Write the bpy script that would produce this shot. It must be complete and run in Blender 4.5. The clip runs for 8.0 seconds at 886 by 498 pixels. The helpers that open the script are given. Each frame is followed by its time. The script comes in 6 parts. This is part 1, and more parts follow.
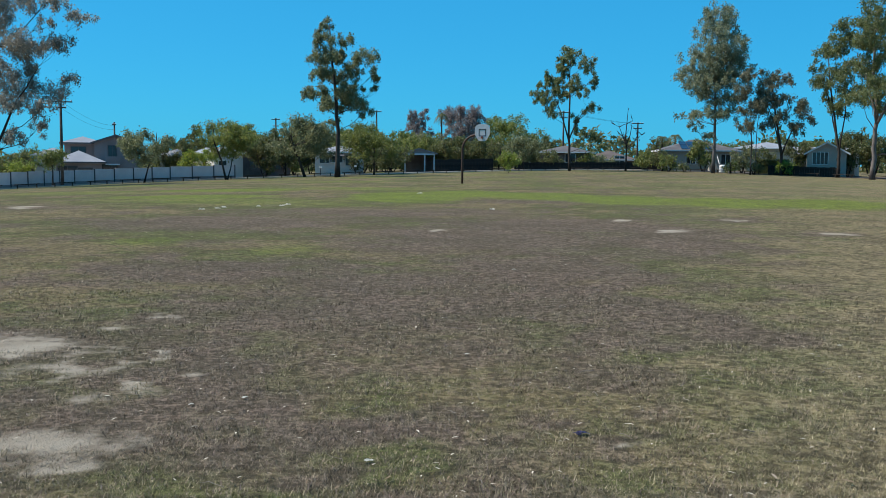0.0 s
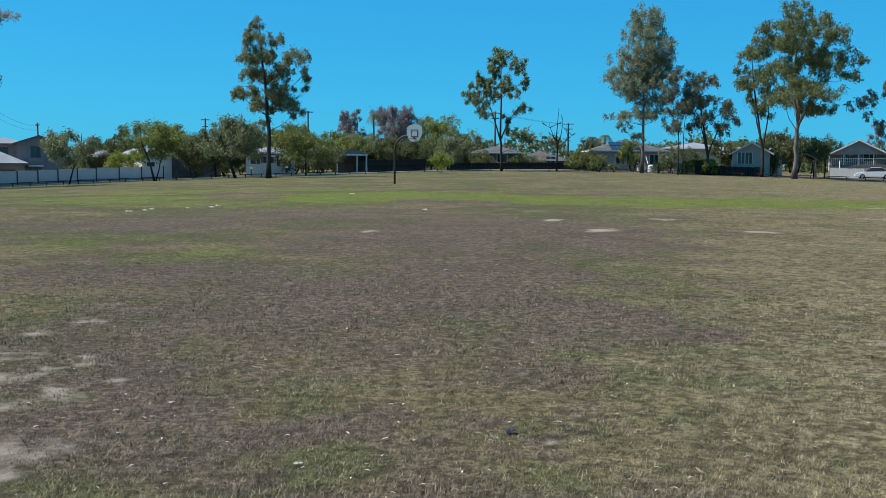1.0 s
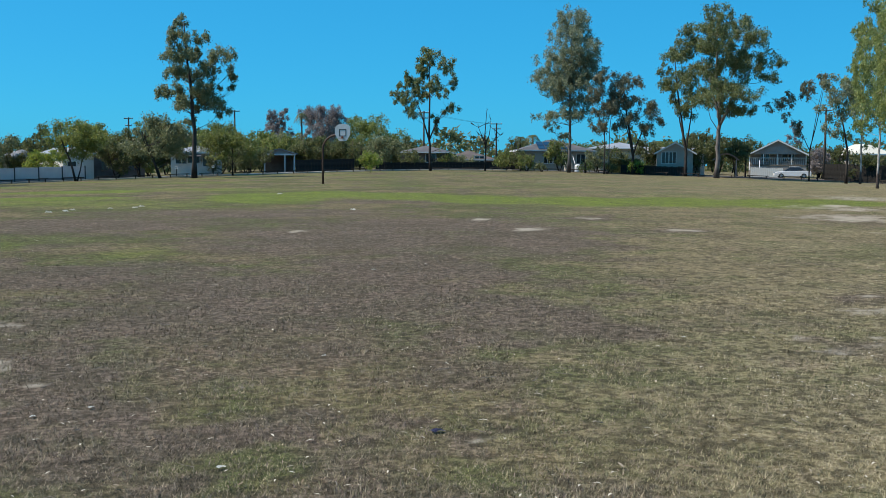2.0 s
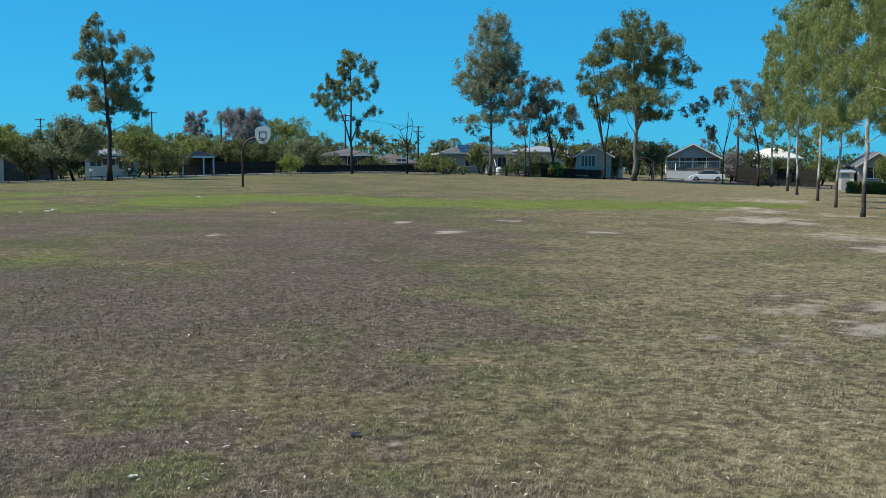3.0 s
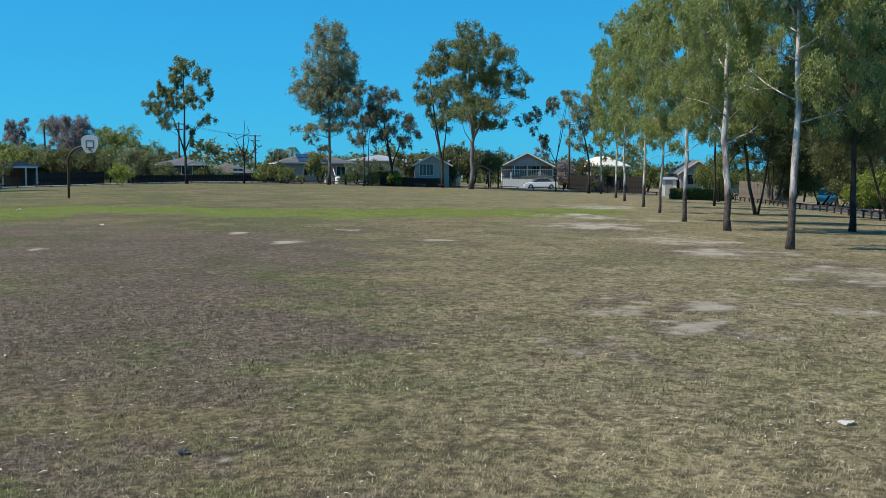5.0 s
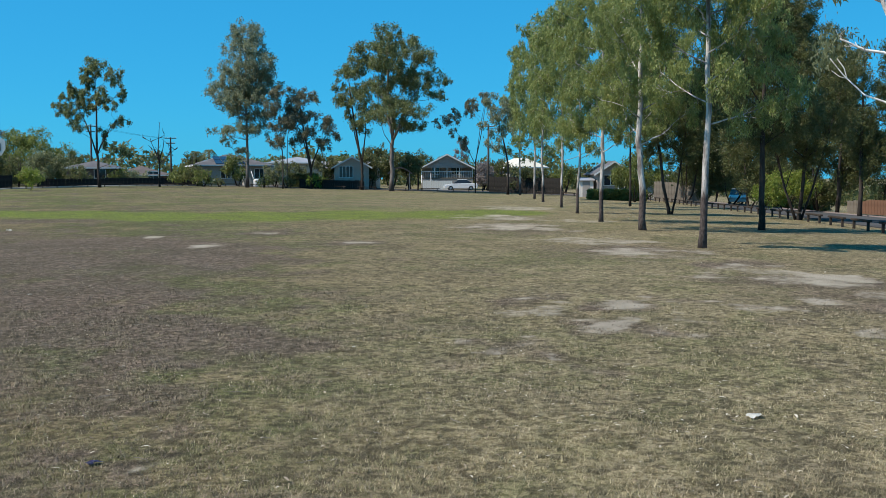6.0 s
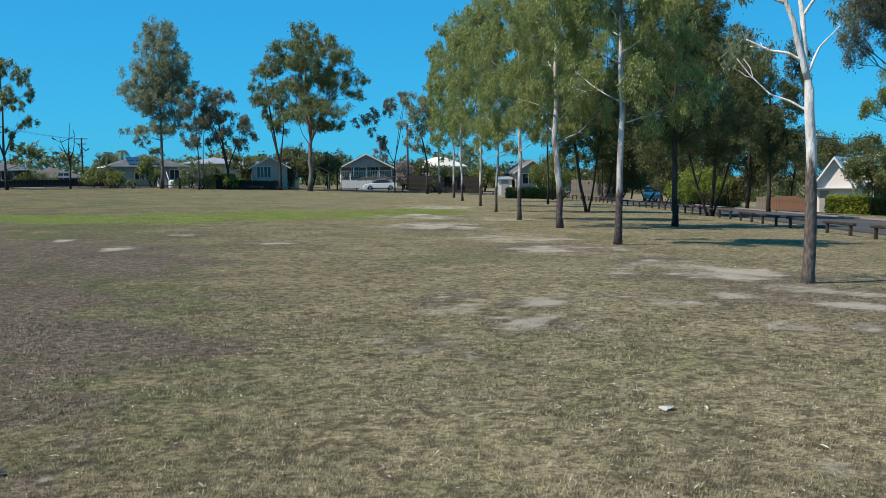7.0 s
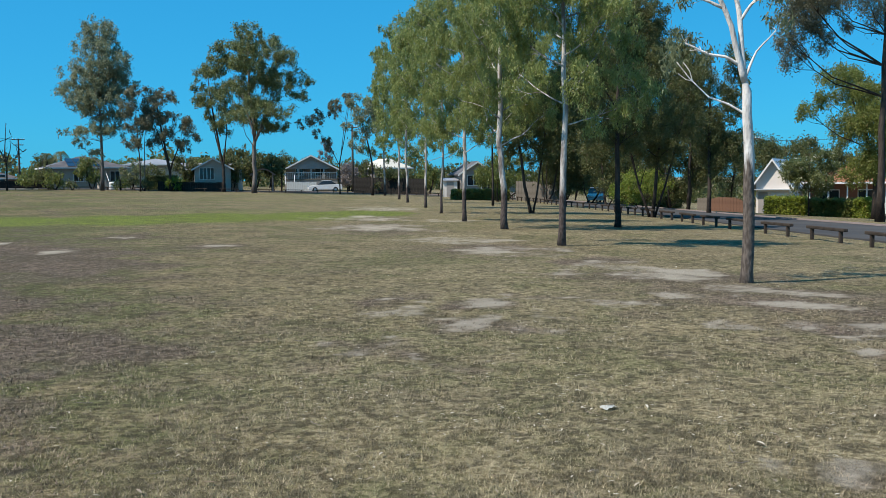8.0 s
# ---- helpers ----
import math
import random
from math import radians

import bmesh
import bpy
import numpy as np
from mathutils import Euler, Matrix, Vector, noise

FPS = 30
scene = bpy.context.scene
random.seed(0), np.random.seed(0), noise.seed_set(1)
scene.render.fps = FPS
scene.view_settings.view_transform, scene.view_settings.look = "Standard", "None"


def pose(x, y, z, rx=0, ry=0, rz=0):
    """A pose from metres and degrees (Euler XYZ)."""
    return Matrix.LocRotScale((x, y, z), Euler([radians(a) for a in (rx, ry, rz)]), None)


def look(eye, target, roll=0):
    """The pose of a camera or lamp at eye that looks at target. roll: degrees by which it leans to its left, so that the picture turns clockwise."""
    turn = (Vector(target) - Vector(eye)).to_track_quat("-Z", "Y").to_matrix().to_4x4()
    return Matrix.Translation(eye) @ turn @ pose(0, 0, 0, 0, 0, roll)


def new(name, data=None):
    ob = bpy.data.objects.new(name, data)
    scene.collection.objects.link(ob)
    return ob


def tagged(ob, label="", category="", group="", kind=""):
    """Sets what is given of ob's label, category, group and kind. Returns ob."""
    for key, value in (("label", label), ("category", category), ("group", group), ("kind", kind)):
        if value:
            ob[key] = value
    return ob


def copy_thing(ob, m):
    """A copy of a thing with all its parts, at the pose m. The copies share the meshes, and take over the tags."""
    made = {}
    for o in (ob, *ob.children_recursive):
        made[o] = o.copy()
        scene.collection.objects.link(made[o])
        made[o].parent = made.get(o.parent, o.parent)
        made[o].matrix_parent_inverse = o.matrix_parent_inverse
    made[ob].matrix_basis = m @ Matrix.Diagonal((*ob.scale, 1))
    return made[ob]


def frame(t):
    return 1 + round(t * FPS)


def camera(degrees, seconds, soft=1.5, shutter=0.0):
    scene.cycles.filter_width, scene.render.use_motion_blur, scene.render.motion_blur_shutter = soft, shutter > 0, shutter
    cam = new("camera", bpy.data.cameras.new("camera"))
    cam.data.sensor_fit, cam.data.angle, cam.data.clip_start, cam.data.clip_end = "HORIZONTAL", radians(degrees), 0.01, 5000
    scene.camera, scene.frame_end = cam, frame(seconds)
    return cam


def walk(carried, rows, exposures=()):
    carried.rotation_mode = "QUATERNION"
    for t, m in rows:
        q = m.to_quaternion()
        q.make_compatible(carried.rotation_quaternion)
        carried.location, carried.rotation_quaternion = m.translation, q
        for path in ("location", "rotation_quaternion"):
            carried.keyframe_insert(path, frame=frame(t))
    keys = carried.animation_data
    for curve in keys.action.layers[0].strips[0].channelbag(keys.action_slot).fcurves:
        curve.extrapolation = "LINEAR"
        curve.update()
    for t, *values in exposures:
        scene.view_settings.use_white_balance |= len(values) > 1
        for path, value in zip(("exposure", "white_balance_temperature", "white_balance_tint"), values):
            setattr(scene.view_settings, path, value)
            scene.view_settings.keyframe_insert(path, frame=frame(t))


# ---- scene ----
cam = camera(48.0, 8.0, soft=0.6)
EYE, ARM = 1.5, 0.38  # eye height; how far the eye swings ahead of the turning body
PATH = [
    (0.0, 0.00, -4.95, -0.49),
    (0.5, -1.91, -4.89, -0.42),
    (1.0, -3.86, -4.89, -0.36),
    (1.5, -5.84, -4.91, -0.31),
    (3.0, -12.39, -4.69, -0.42),
    (3.5, -14.69, -4.55, -0.33),
    (4.0, -16.94, -4.40, -0.24),
    (4.5, -19.28, -4.25, -0.17),
    (6.0, -26.16, -4.03, 0.19),
    (6.5, -28.54, -4.05, 0.46),
    (7.0, -30.77, -4.10, 0.61),
    (7.5, -32.56, -4.10, 0.69),
    (8.0, -33.90, -4.04, 0.61),
]
walk(cam, [(t, pose(-ARM * math.sin(radians(yaw)), ARM * (math.cos(radians(yaw)) - 1), EYE, 90 + pitch, roll, yaw)) for t, yaw, pitch, roll in PATH])
scene.view_settings.exposure = 0.2

# ---- daylight: sun high on the left, clear deep blue sky ----
SUN_ELEV, SUN_AZ = 54.0, 81.0
world = bpy.data.worlds.new("world")
scene.world = world
world.use_nodes = True
wn, wl = world.node_tree.nodes, world.node_tree.links
sky = wn.new("ShaderNodeTexSky")
sky.sky_type = "NISHITA"
sky.sun_disc = False
sky.sun_elevation, sky.sun_rotation = radians(SUN_ELEV), radians(360 - SUN_AZ)
sky.altitude, sky.air_density, sky.dust_density, sky.ozone_density = 0, 0.8, 0.35, 1.6
tint = wn.new("ShaderNodeMix")
tint.data_type, tint.blend_type = "RGBA", "MULTIPLY"
tint.inputs[0].default_value, tint.inputs[7].default_value = 1.0, (0.22, 1.02, 1.2, 1)
wl.new(sky.outputs[0], tint.inputs[6])
clear = wn.new("ShaderNodeMix")  # a deep, even blue such as a clear dry day shows
clear.data_type = "RGBA"
clear.inputs[0].default_value, clear.inputs[7].default_value = 0.68, (0.16, 2.4, 5.3, 1)
wl.new(tint.outputs[2], clear.inputs[6])
wl.new(clear.outputs[2], wn["Background"].inputs["Color"])
wn["Background"].inputs["Strength"].default_value = 0.12
sun = new("sun", bpy.data.lights.new("sun", "SUN"))
sun.data.energy, sun.data.angle, sun.data.color = 5.2, radians(0.55), (1.0, 0.9, 0.77)
a, e = radians(SUN_AZ), radians(SUN_ELEV)
sun.matrix_world = look((-60, 10, 80), (-60 + math.sin(a) * math.cos(e), 10 - math.cos(a) * math.cos(e), 80 - math.sin(e)))


# ---- the lie of the land: a nearly level lawn with a low swell towards the far side ----
BEARING = (-180, -90, -66, -54, -42, -32, -20, -8, 3, 12, 20, 32, 90, 180)
SWELL = (0, 0, -2.49, -1.68, -0.36, 0.14, 0.47, 0.61, 0.12, -0.47, -1.04, -2.47, 0, 0)


def land(x, y):
    """Height of the ground; works on numbers and arrays."""
    r = np.hypot(x, y) + 1e-9
    k = np.minimum(r, 160) / r
    az = np.degrees(np.arctan2(-x, y))
    c = sum(np.interp(az + o, BEARING, SWELL) for o in (-5, -2.5, 0, 2.5, 5)) / 5
    lumps = 0.012 * np.sin(1.9 * x + 0.7 * y) * np.sin(1.1 * y - 0.6 * x + 1.0) + 0.007 * np.sin(4.3 * x - 2.9 * y) * np.sin(3.7 * y + 2.2 * x)
    return -(0.0077 * x + 0.0009 * y) * k + c * (r * k / 100) ** 2 + lumps * np.clip(1 - r / 70, 0, 1)


def facing(x, y):
    return math.degrees(math.atan2(-x, y))


# ---- materials ----
MATS = {}


def shader(name, rough=0.8, metal=0.0, spec=0.3):
    m = bpy.data.materials.new(name)
    m.use_nodes = True
    b = m.node_tree.nodes["Principled BSDF"]
    b.inputs["Roughness"].default_value, b.inputs["Metallic"].default_value = rough, metal
    b.inputs["Specular IOR Level"].default_value = spec
    MATS[name] = m
    return m, m.node_tree.nodes, m.node_tree.links, b


def noise_of(n, l, scale, detail=4.0, coord=None, stretch=None):
    t = n.new("ShaderNodeTexNoise")
    t.inputs["Scale"].default_value, t.inputs["Detail"].default_value = scale, detail
    if coord is None:
        coord = n.new("ShaderNodeTexCoord").outputs["Object"]
    if stretch:
        mp = n.new("ShaderNodeMapping")
        mp.inputs["Scale"].default_value = stretch
        l.new(coord, mp.inputs["Vector"])
        coord = mp.outputs[0]
    l.new(coord, t.inputs["Vector"])
    return t.outputs["Fac"]


def mixed(n, l, fac, a, b, blend="MIX"):
    m = n.new("ShaderNodeMix")
    m.data_type, m.blend_type = "RGBA", blend
    for k, v in ((0, fac), (6, a), (7, b)):
        if isinstance(v, (int, float)):
            m.inputs[k].default_value = v
        elif isinstance(v, tuple):
            m.inputs[k].default_value = (*v, 1)
        else:
            l.new(v, m.inputs[k])
    return m.outputs[2]


def ramped(n, l, value, lo, hi, a=0.0, b=1.0):
    m = n.new("ShaderNodeMapRange")
    m.interpolation_type = "SMOOTHSTEP"
    l.new(value, m.inputs[0])
    for k, v in zip((1, 2, 3, 4), (lo, hi, a, b)):
        m.inputs[k].default_value = v
    return m.outputs[0]


def summed(n, l, a, b, op="ADD"):
    m = n.new("ShaderNodeMath")
    m.operation = op
    for k, v in ((0, a), (1, b)):
        if isinstance(v, (int, float)):
            m.inputs[k].default_value = v
        else:
            l.new(v, m.inputs[k])
    return m.outputs[0]


def bumped(n, l, b, height, strength, distance):
    bp = n.new("ShaderNodeBump")
    bp.inputs["Strength"].default_value, bp.inputs["Distance"].default_value = strength, distance
    l.new(height, bp.inputs["Height"])
    l.new(bp.outputs[0], b.inputs["Normal"])


def plain(name, c1, c2, scale=3.0, rough=0.8, metal=0.0, bump=0.2, fine=40.0, stretch=None, spec=0.3):
    """Two-tone surface: broad staining, fine grain and a little relief."""
    m, n, l, b = shader(name, rough, metal, spec)
    broad = ramped(n, l, noise_of(n, l, scale, 5, stretch=stretch), 0.3, 0.7)
    grain = noise_of(n, l, fine, 3, stretch=stretch)
    col = mixed(n, l, broad, c1, c2)
    dark = tuple(v * 0.7 for v in c1)
    col = mixed(n, l, ramped(n, l, grain, 0.45, 0.75, 0, 0.5), col, dark)
    l.new(col, b.inputs["Base Color"])
    bumped(n, l, b, grain, bump, 0.02)
    return m


plain("fence_dark", (0.026, 0.024, 0.022), (0.05, 0.046, 0.042), 2, 0.9, bump=0.3, spec=0.05)
plain("timber_grey", (0.036, 0.029, 0.025), (0.072, 0.059, 0.05), 2, 0.9, bump=0.4, spec=0.05)
plain("paling", (0.14, 0.12, 0.10), (0.21, 0.185, 0.155), 2, 0.85, bump=0.3)
plain("paling_red", (0.14, 0.075, 0.05), (0.2, 0.11, 0.075), 2, 0.85, bump=0.3)
plain("pole_wood", (0.07, 0.056, 0.046), (0.12, 0.098, 0.08), 2, 0.9, bump=0.3)
plain("panel_white", (0.54, 0.48, 0.47), (0.62, 0.56, 0.54), 1, 0.5, bump=0.03)
plain("post_dark", (0.03, 0.03, 0.035), (0.05, 0.05, 0.055), 3, 0.6)
plain("render_grey", (0.25, 0.20, 0.19), (0.31, 0.25, 0.235), 0.6, 0.9)
plain("render_cream", (0.50, 0.46, 0.40), (0.58, 0.54, 0.48), 0.6, 0.9)
plain("render_beige", (0.40, 0.35, 0.29), (0.47, 0.42, 0.36), 0.6, 0.9)
plain("weather_white", (0.70, 0.65, 0.61), (0.78, 0.73, 0.69), 0.6, 0.6)
plain("weather_cream", (0.44, 0.385, 0.335), (0.51, 0.45, 0.395), 0.6, 0.6)
plain("weather_grey", (0.30, 0.28, 0.27), (0.37, 0.345, 0.335), 0.6, 0.7)
plain("brick_dark", (0.12, 0.09, 0.085), (0.18, 0.14, 0.13), 1.2, 0.9)
plain("brick_red", (0.24, 0.11, 0.075), (0.30, 0.15, 0.10), 1.2, 0.9)
plain("roof_pale", (0.25, 0.255, 0.28), (0.34, 0.34, 0.36), 0.5, 0.45, bump=0.05)
plain("roof_cream", (0.58, 0.54, 0.45), (0.66, 0.63, 0.54), 0.5, 0.5, bump=0.05)
plain("roof_metal", (0.36, 0.40, 0.45), (0.45, 0.49, 0.54), 0.5, 0.4, bump=0.05)
plain("roof_dark", (0.09, 0.085, 0.09), (0.14, 0.13, 0.13), 0.6, 0.7)
plain("roof_brown", (0.085, 0.07, 0.066), (0.13, 0.105, 0.098), 0.6, 0.8)
plain("roof_tile", (0.28, 0.11, 0.06), (0.36, 0.16, 0.09), 0.9, 0.8)
plain("trim_white", (0.74, 0.74, 0.73), (0.82, 0.82, 0.81), 1, 0.5, bump=0.03)
plain("glass_dark", (0.02, 0.024, 0.03), (0.035, 0.04, 0.05), 0.5, 0.08, bump=0.0, spec=0.6)
plain("solar_blue", (0.012, 0.016, 0.035), (0.02, 0.025, 0.05), 1, 0.12, bump=0.0, spec=0.6)
plain("asphalt", (0.06, 0.06, 0.063), (0.085, 0.083, 0.083), 0.25, 0.9, bump=0.3, fine=25, spec=0.05)
plain("concrete", (0.36, 0.33, 0.29), (0.46, 0.42, 0.37), 0.5, 0.9, bump=0.15)
plain("steel_rust", (0.055, 0.03, 0.022), (0.10, 0.055, 0.038), 3, 0.6, 0.2, bump=0.1)
plain("board_white", (0.56, 0.55, 0.54), (0.64, 0.63, 0.62), 2, 0.45, bump=0.03)
plain("paint_black", (0.02, 0.02, 0.022), (0.035, 0.035, 0.035), 2, 0.5, bump=0.03)
plain("rim_orange", (0.22, 0.06, 0.03), (0.28, 0.09, 0.04), 4, 0.5)
plain("car_white", (0.74, 0.74, 0.75), (0.78, 0.78, 0.79), 0.5, 0.25, bump=0.0, spec=0.5)
plain("rubber", (0.015, 0.015, 0.016), (0.03, 0.03, 0.03), 3, 0.8)
plain("chrome", (0.55, 0.55, 0.57), (0.6, 0.6, 0.62), 3, 0.3, 0.9, bump=0.0)
plain("lamp_red", (0.35, 0.02, 0.015), (0.4, 0.03, 0.02), 3, 0.3, bump=0.0)
plain("paper_white", (0.68, 0.66, 0.60), (0.78, 0.77, 0.73), 6, 0.8)
plain("wrapper_purple", (0.04, 0.035, 0.08), (0.07, 0.06, 0.14), 8, 0.4)
plain("dead_wood", (0.17, 0.14, 0.12), (0.25, 0.22, 0.19), 3, 0.9, bump=0.4)


def bark(name, dark, mid, pale, stocking):
    """Smooth gum bark with streaks; the lowest stretch keeps its rough dark bark (height in metres)."""
    m, n, l, b = shader(name, 0.9, spec=0.1)
    co = n.new("ShaderNodeTexCoord").outputs["Object"]
    streak = noise_of(n, l, 3.0, 5, co, (2.5, 2.5, 0.5))
    fleck = noise_of(n, l, 26.0, 4, co, (1, 1, 0.35))
    smooth = mixed(n, l, ramped(n, l, streak, 0.40, 0.62), pale, mid)
    smooth = mixed(n, l, ramped(n, l, fleck, 0.58, 0.75, 0, 0.45), smooth, dark)
    rough = mixed(n, l, ramped(n, l, fleck, 0.35, 0.65), dark, tuple(v * 1.9 for v in dark))
    sep = n.new("ShaderNodeSeparateXYZ")
    l.new(co, sep.inputs[0])
    edge = summed(n, l, sep.outputs["Z"], summed(n, l, streak, 1.6, "MULTIPLY"))
    col = mixed(n, l, ramped(n, l, edge, stocking + 0.6, stocking + 0.9), rough, smooth)
    l.new(col, b.inputs["Base Color"])
    bumped(n, l, b, fleck, 0.7, 0.03)


bark("bark_white", (0.06, 0.048, 0.044), (0.20, 0.175, 0.16), (0.56, 0.53, 0.50), 1.35)
bark("bark_twin", (0.085, 0.07, 0.06), (0.54, 0.50, 0.47), (0.74, 0.72, 0.69), 1.8)
bark("bark_pale", (0.06, 0.05, 0.046), (0.135, 0.115, 0.105), (0.21, 0.185, 0.17), 1.0)
bark("bark_grey", (0.022, 0.018, 0.016), (0.046, 0.037, 0.032), (0.075, 0.062, 0.054), 1.0)


def leaf(name, dark, light, dry, thin=0.5):
    """Leaves: each takes its own tone between dark and light, some are dry; a part of the light shines through."""
    m, n, l, b = shader("leaf_" + name, 0.5, spec=0.45)
    rnd = n.new("ShaderNodeNewGeometry").outputs["Random Per Island"]
    big = noise_of(n, l, 0.45, 3)
    col = mixed(n, l, rnd, dark, light)
    col = mixed(n, l, ramped(n, l, big, 0.35, 0.7, 0, 0.6), col, light)
    col = mixed(n, l, ramped(n, l, rnd, 0.955, 0.97), col, dry)
    l.new(col, b.inputs["Base Color"])
    t = n.new("ShaderNodeBsdfTranslucent")
    l.new(col, t.inputs["Color"])
    mx = n.new("ShaderNodeMixShader")
    mx.inputs[0].default_value = thin
    l.new(b.outputs[0], mx.inputs[1])
    l.new(t.outputs[0], mx.inputs[2])
    l.new(mx.outputs[0], n["Material Output"].inputs[0])


leaf("olive", (0.132, 0.155, 0.074), (0.258, 0.274, 0.142), (0.323, 0.262, 0.148))
leaf("yellow_olive", (0.104, 0.132, 0.05), (0.232, 0.257, 0.105), (0.285, 0.242, 0.132))
leaf("grey_green", (0.161, 0.190, 0.113), (0.309, 0.331, 0.204), (0.374, 0.331, 0.237))
leaf("silver", (0.175, 0.165, 0.135), (0.36, 0.335, 0.285), (0.34, 0.28, 0.22))
leaf("dusk", (0.125, 0.132, 0.084), (0.241, 0.234, 0.154), (0.300, 0.226, 0.166))
leaf("row", (0.132, 0.172, 0.048), (0.35, 0.39, 0.13), (0.40, 0.365, 0.17))
leaf("deep", (0.078, 0.094, 0.034), (0.168, 0.180, 0.066), (0.185, 0.135, 0.067))
leaf("mid", (0.099, 0.129, 0.034), (0.229, 0.255, 0.071), (0.251, 0.21, 0.083))
leaf("sunny", (0.12, 0.155, 0.035), (0.26, 0.285, 0.075), (0.3, 0.25, 0.09))
leaf("lime", (0.146, 0.201, 0.03), (0.291, 0.335, 0.06), (0.364, 0.295, 0.072))
leaf("purple", (0.16, 0.138, 0.132), (0.33, 0.29, 0.285), (0.36, 0.27, 0.24))
leaf("blossom", (0.087, 0.114, 0.036), (0.204, 0.228, 0.09), (0.9, 0.9, 0.742))
leaf("hedge", (0.146, 0.201, 0.024), (0.32, 0.362, 0.06), (0.408, 0.375, 0.072))


# ---- building blocks ----
def part(name, bm, material, parent, label="", smooth=False):
    me = bpy.data.meshes.new(name)
    bm.to_mesh(me)
    bm.free()
    me.materials.append(MATS[material])
    if smooth:
        me.shade_smooth()
    ob = new(name, me)
    ob.parent = parent
    return tagged(ob, label) if label else ob


def holder(name, x, y, turn, label, category, group="", z=None):
    ob = new(name)
    ob.empty_display_size = 0.3
    ob.matrix_basis = pose(x, y, float(land(x, y)) if z is None else z, 0, 0, turn)
    return tagged(ob, label, category, group)


def box(bm, x0, x1, y0, y1, z0, z1, bevel=0.0):
    vs = bmesh.ops.create_cube(bm, size=1.0)["verts"]
    for v in vs:
        v.co = Vector(((x0 + x1) / 2 + v.co.x * (x1 - x0), (y0 + y1) / 2 + v.co.y * (y1 - y0), (z0 + z1) / 2 + v.co.z * (z1 - z0)))
    if bevel:
        es = list({ed for v in vs for ed in v.link_edges})
        bmesh.ops.bevel(bm, geom=es, offset=bevel, segments=2, affect="EDGES", profile=0.5)


def boxed(*dims, bevel=0.0):
    bm = bmesh.new()
    box(bm, *dims, bevel=bevel)
    return bm


def tube(bm, pts, radii, sides=8, caps=True):
    """A tapered tube along a line of points."""
    pts = [Vector(p) for p in pts]
    rings = []
    up = Vector((0.3, 1, 0.1)).normalized()
    for i, p in enumerate(pts):
        d = (pts[min(i + 1, len(pts) - 1)] - pts[max(i - 1, 0)]).normalized()
        s = d.cross(up).normalized()
        u = s.cross(d)
        rings.append([bm.verts.new(p + (s * math.cos(k * 2 * math.pi / sides) + u * math.sin(k * 2 * math.pi / sides)) * radii[i]) for k in range(sides)])
    for a, b in zip(rings, rings[1:]):
        for k in range(sides):
            bm.faces.new((a[k], a[(k + 1) % sides], b[(k + 1) % sides], b[k]))
    if caps:
        bm.faces.new(rings[0][::-1])
        bm.faces.new(rings[-1])


def arrays_mesh(name, verts, faces, material, parent=None, attrs=None):
    """A mesh out of numpy arrays; faces all have the same number of corners."""
    me = bpy.data.meshes.new(name)
    nv, (nf, k) = len(verts), faces.shape
    me.vertices.add(nv)
    me.vertices.foreach_set("co", np.ascontiguousarray(verts, dtype=np.float32).ravel())
    me.loops.add(nf * k)
    me.loops.foreach_set("vertex_index", np.ascontiguousarray(faces, dtype=np.int32).ravel())
    me.polygons.add(nf)
    me.polygons.foreach_set("loop_start", np.arange(0, nf * k, k, dtype=np.int32))
    for key, val in (attrs or {}).items():
        at = me.attributes.new(key, "FLOAT", "POINT")
        at.data.foreach_set("value", np.ascontiguousarray(val, dtype=np.float32))
    me.update(calc_edges=True)
    me.materials.append(MATS[material])
    ob = new(name, me)
    ob.parent = parent
    return ob


def leaf_arrays(rng, centres, length, droop, ratio=0.27):
    """Pointed leaves at the given points, hanging by droop (0: any way, 1: down)."""
    n = len(centres)
    d = rng.normal(size=(n, 3))
    d[:, 2] -= droop * 2.2
    d /= np.linalg.norm(d, axis=1)[:, None]
    s = np.cross(d, rng.normal(size=(n, 3)))
    s /= np.linalg.norm(s, axis=1)[:, None]
    L = length * rng.uniform(0.6, 1.25, n)[:, None]
    w = L * ratio
    v = np.stack([centres - s * w, centres + s * w, centres + d * L], 1)
    return v.reshape(-1, 3), np.arange(3 * n).reshape(n, 3)


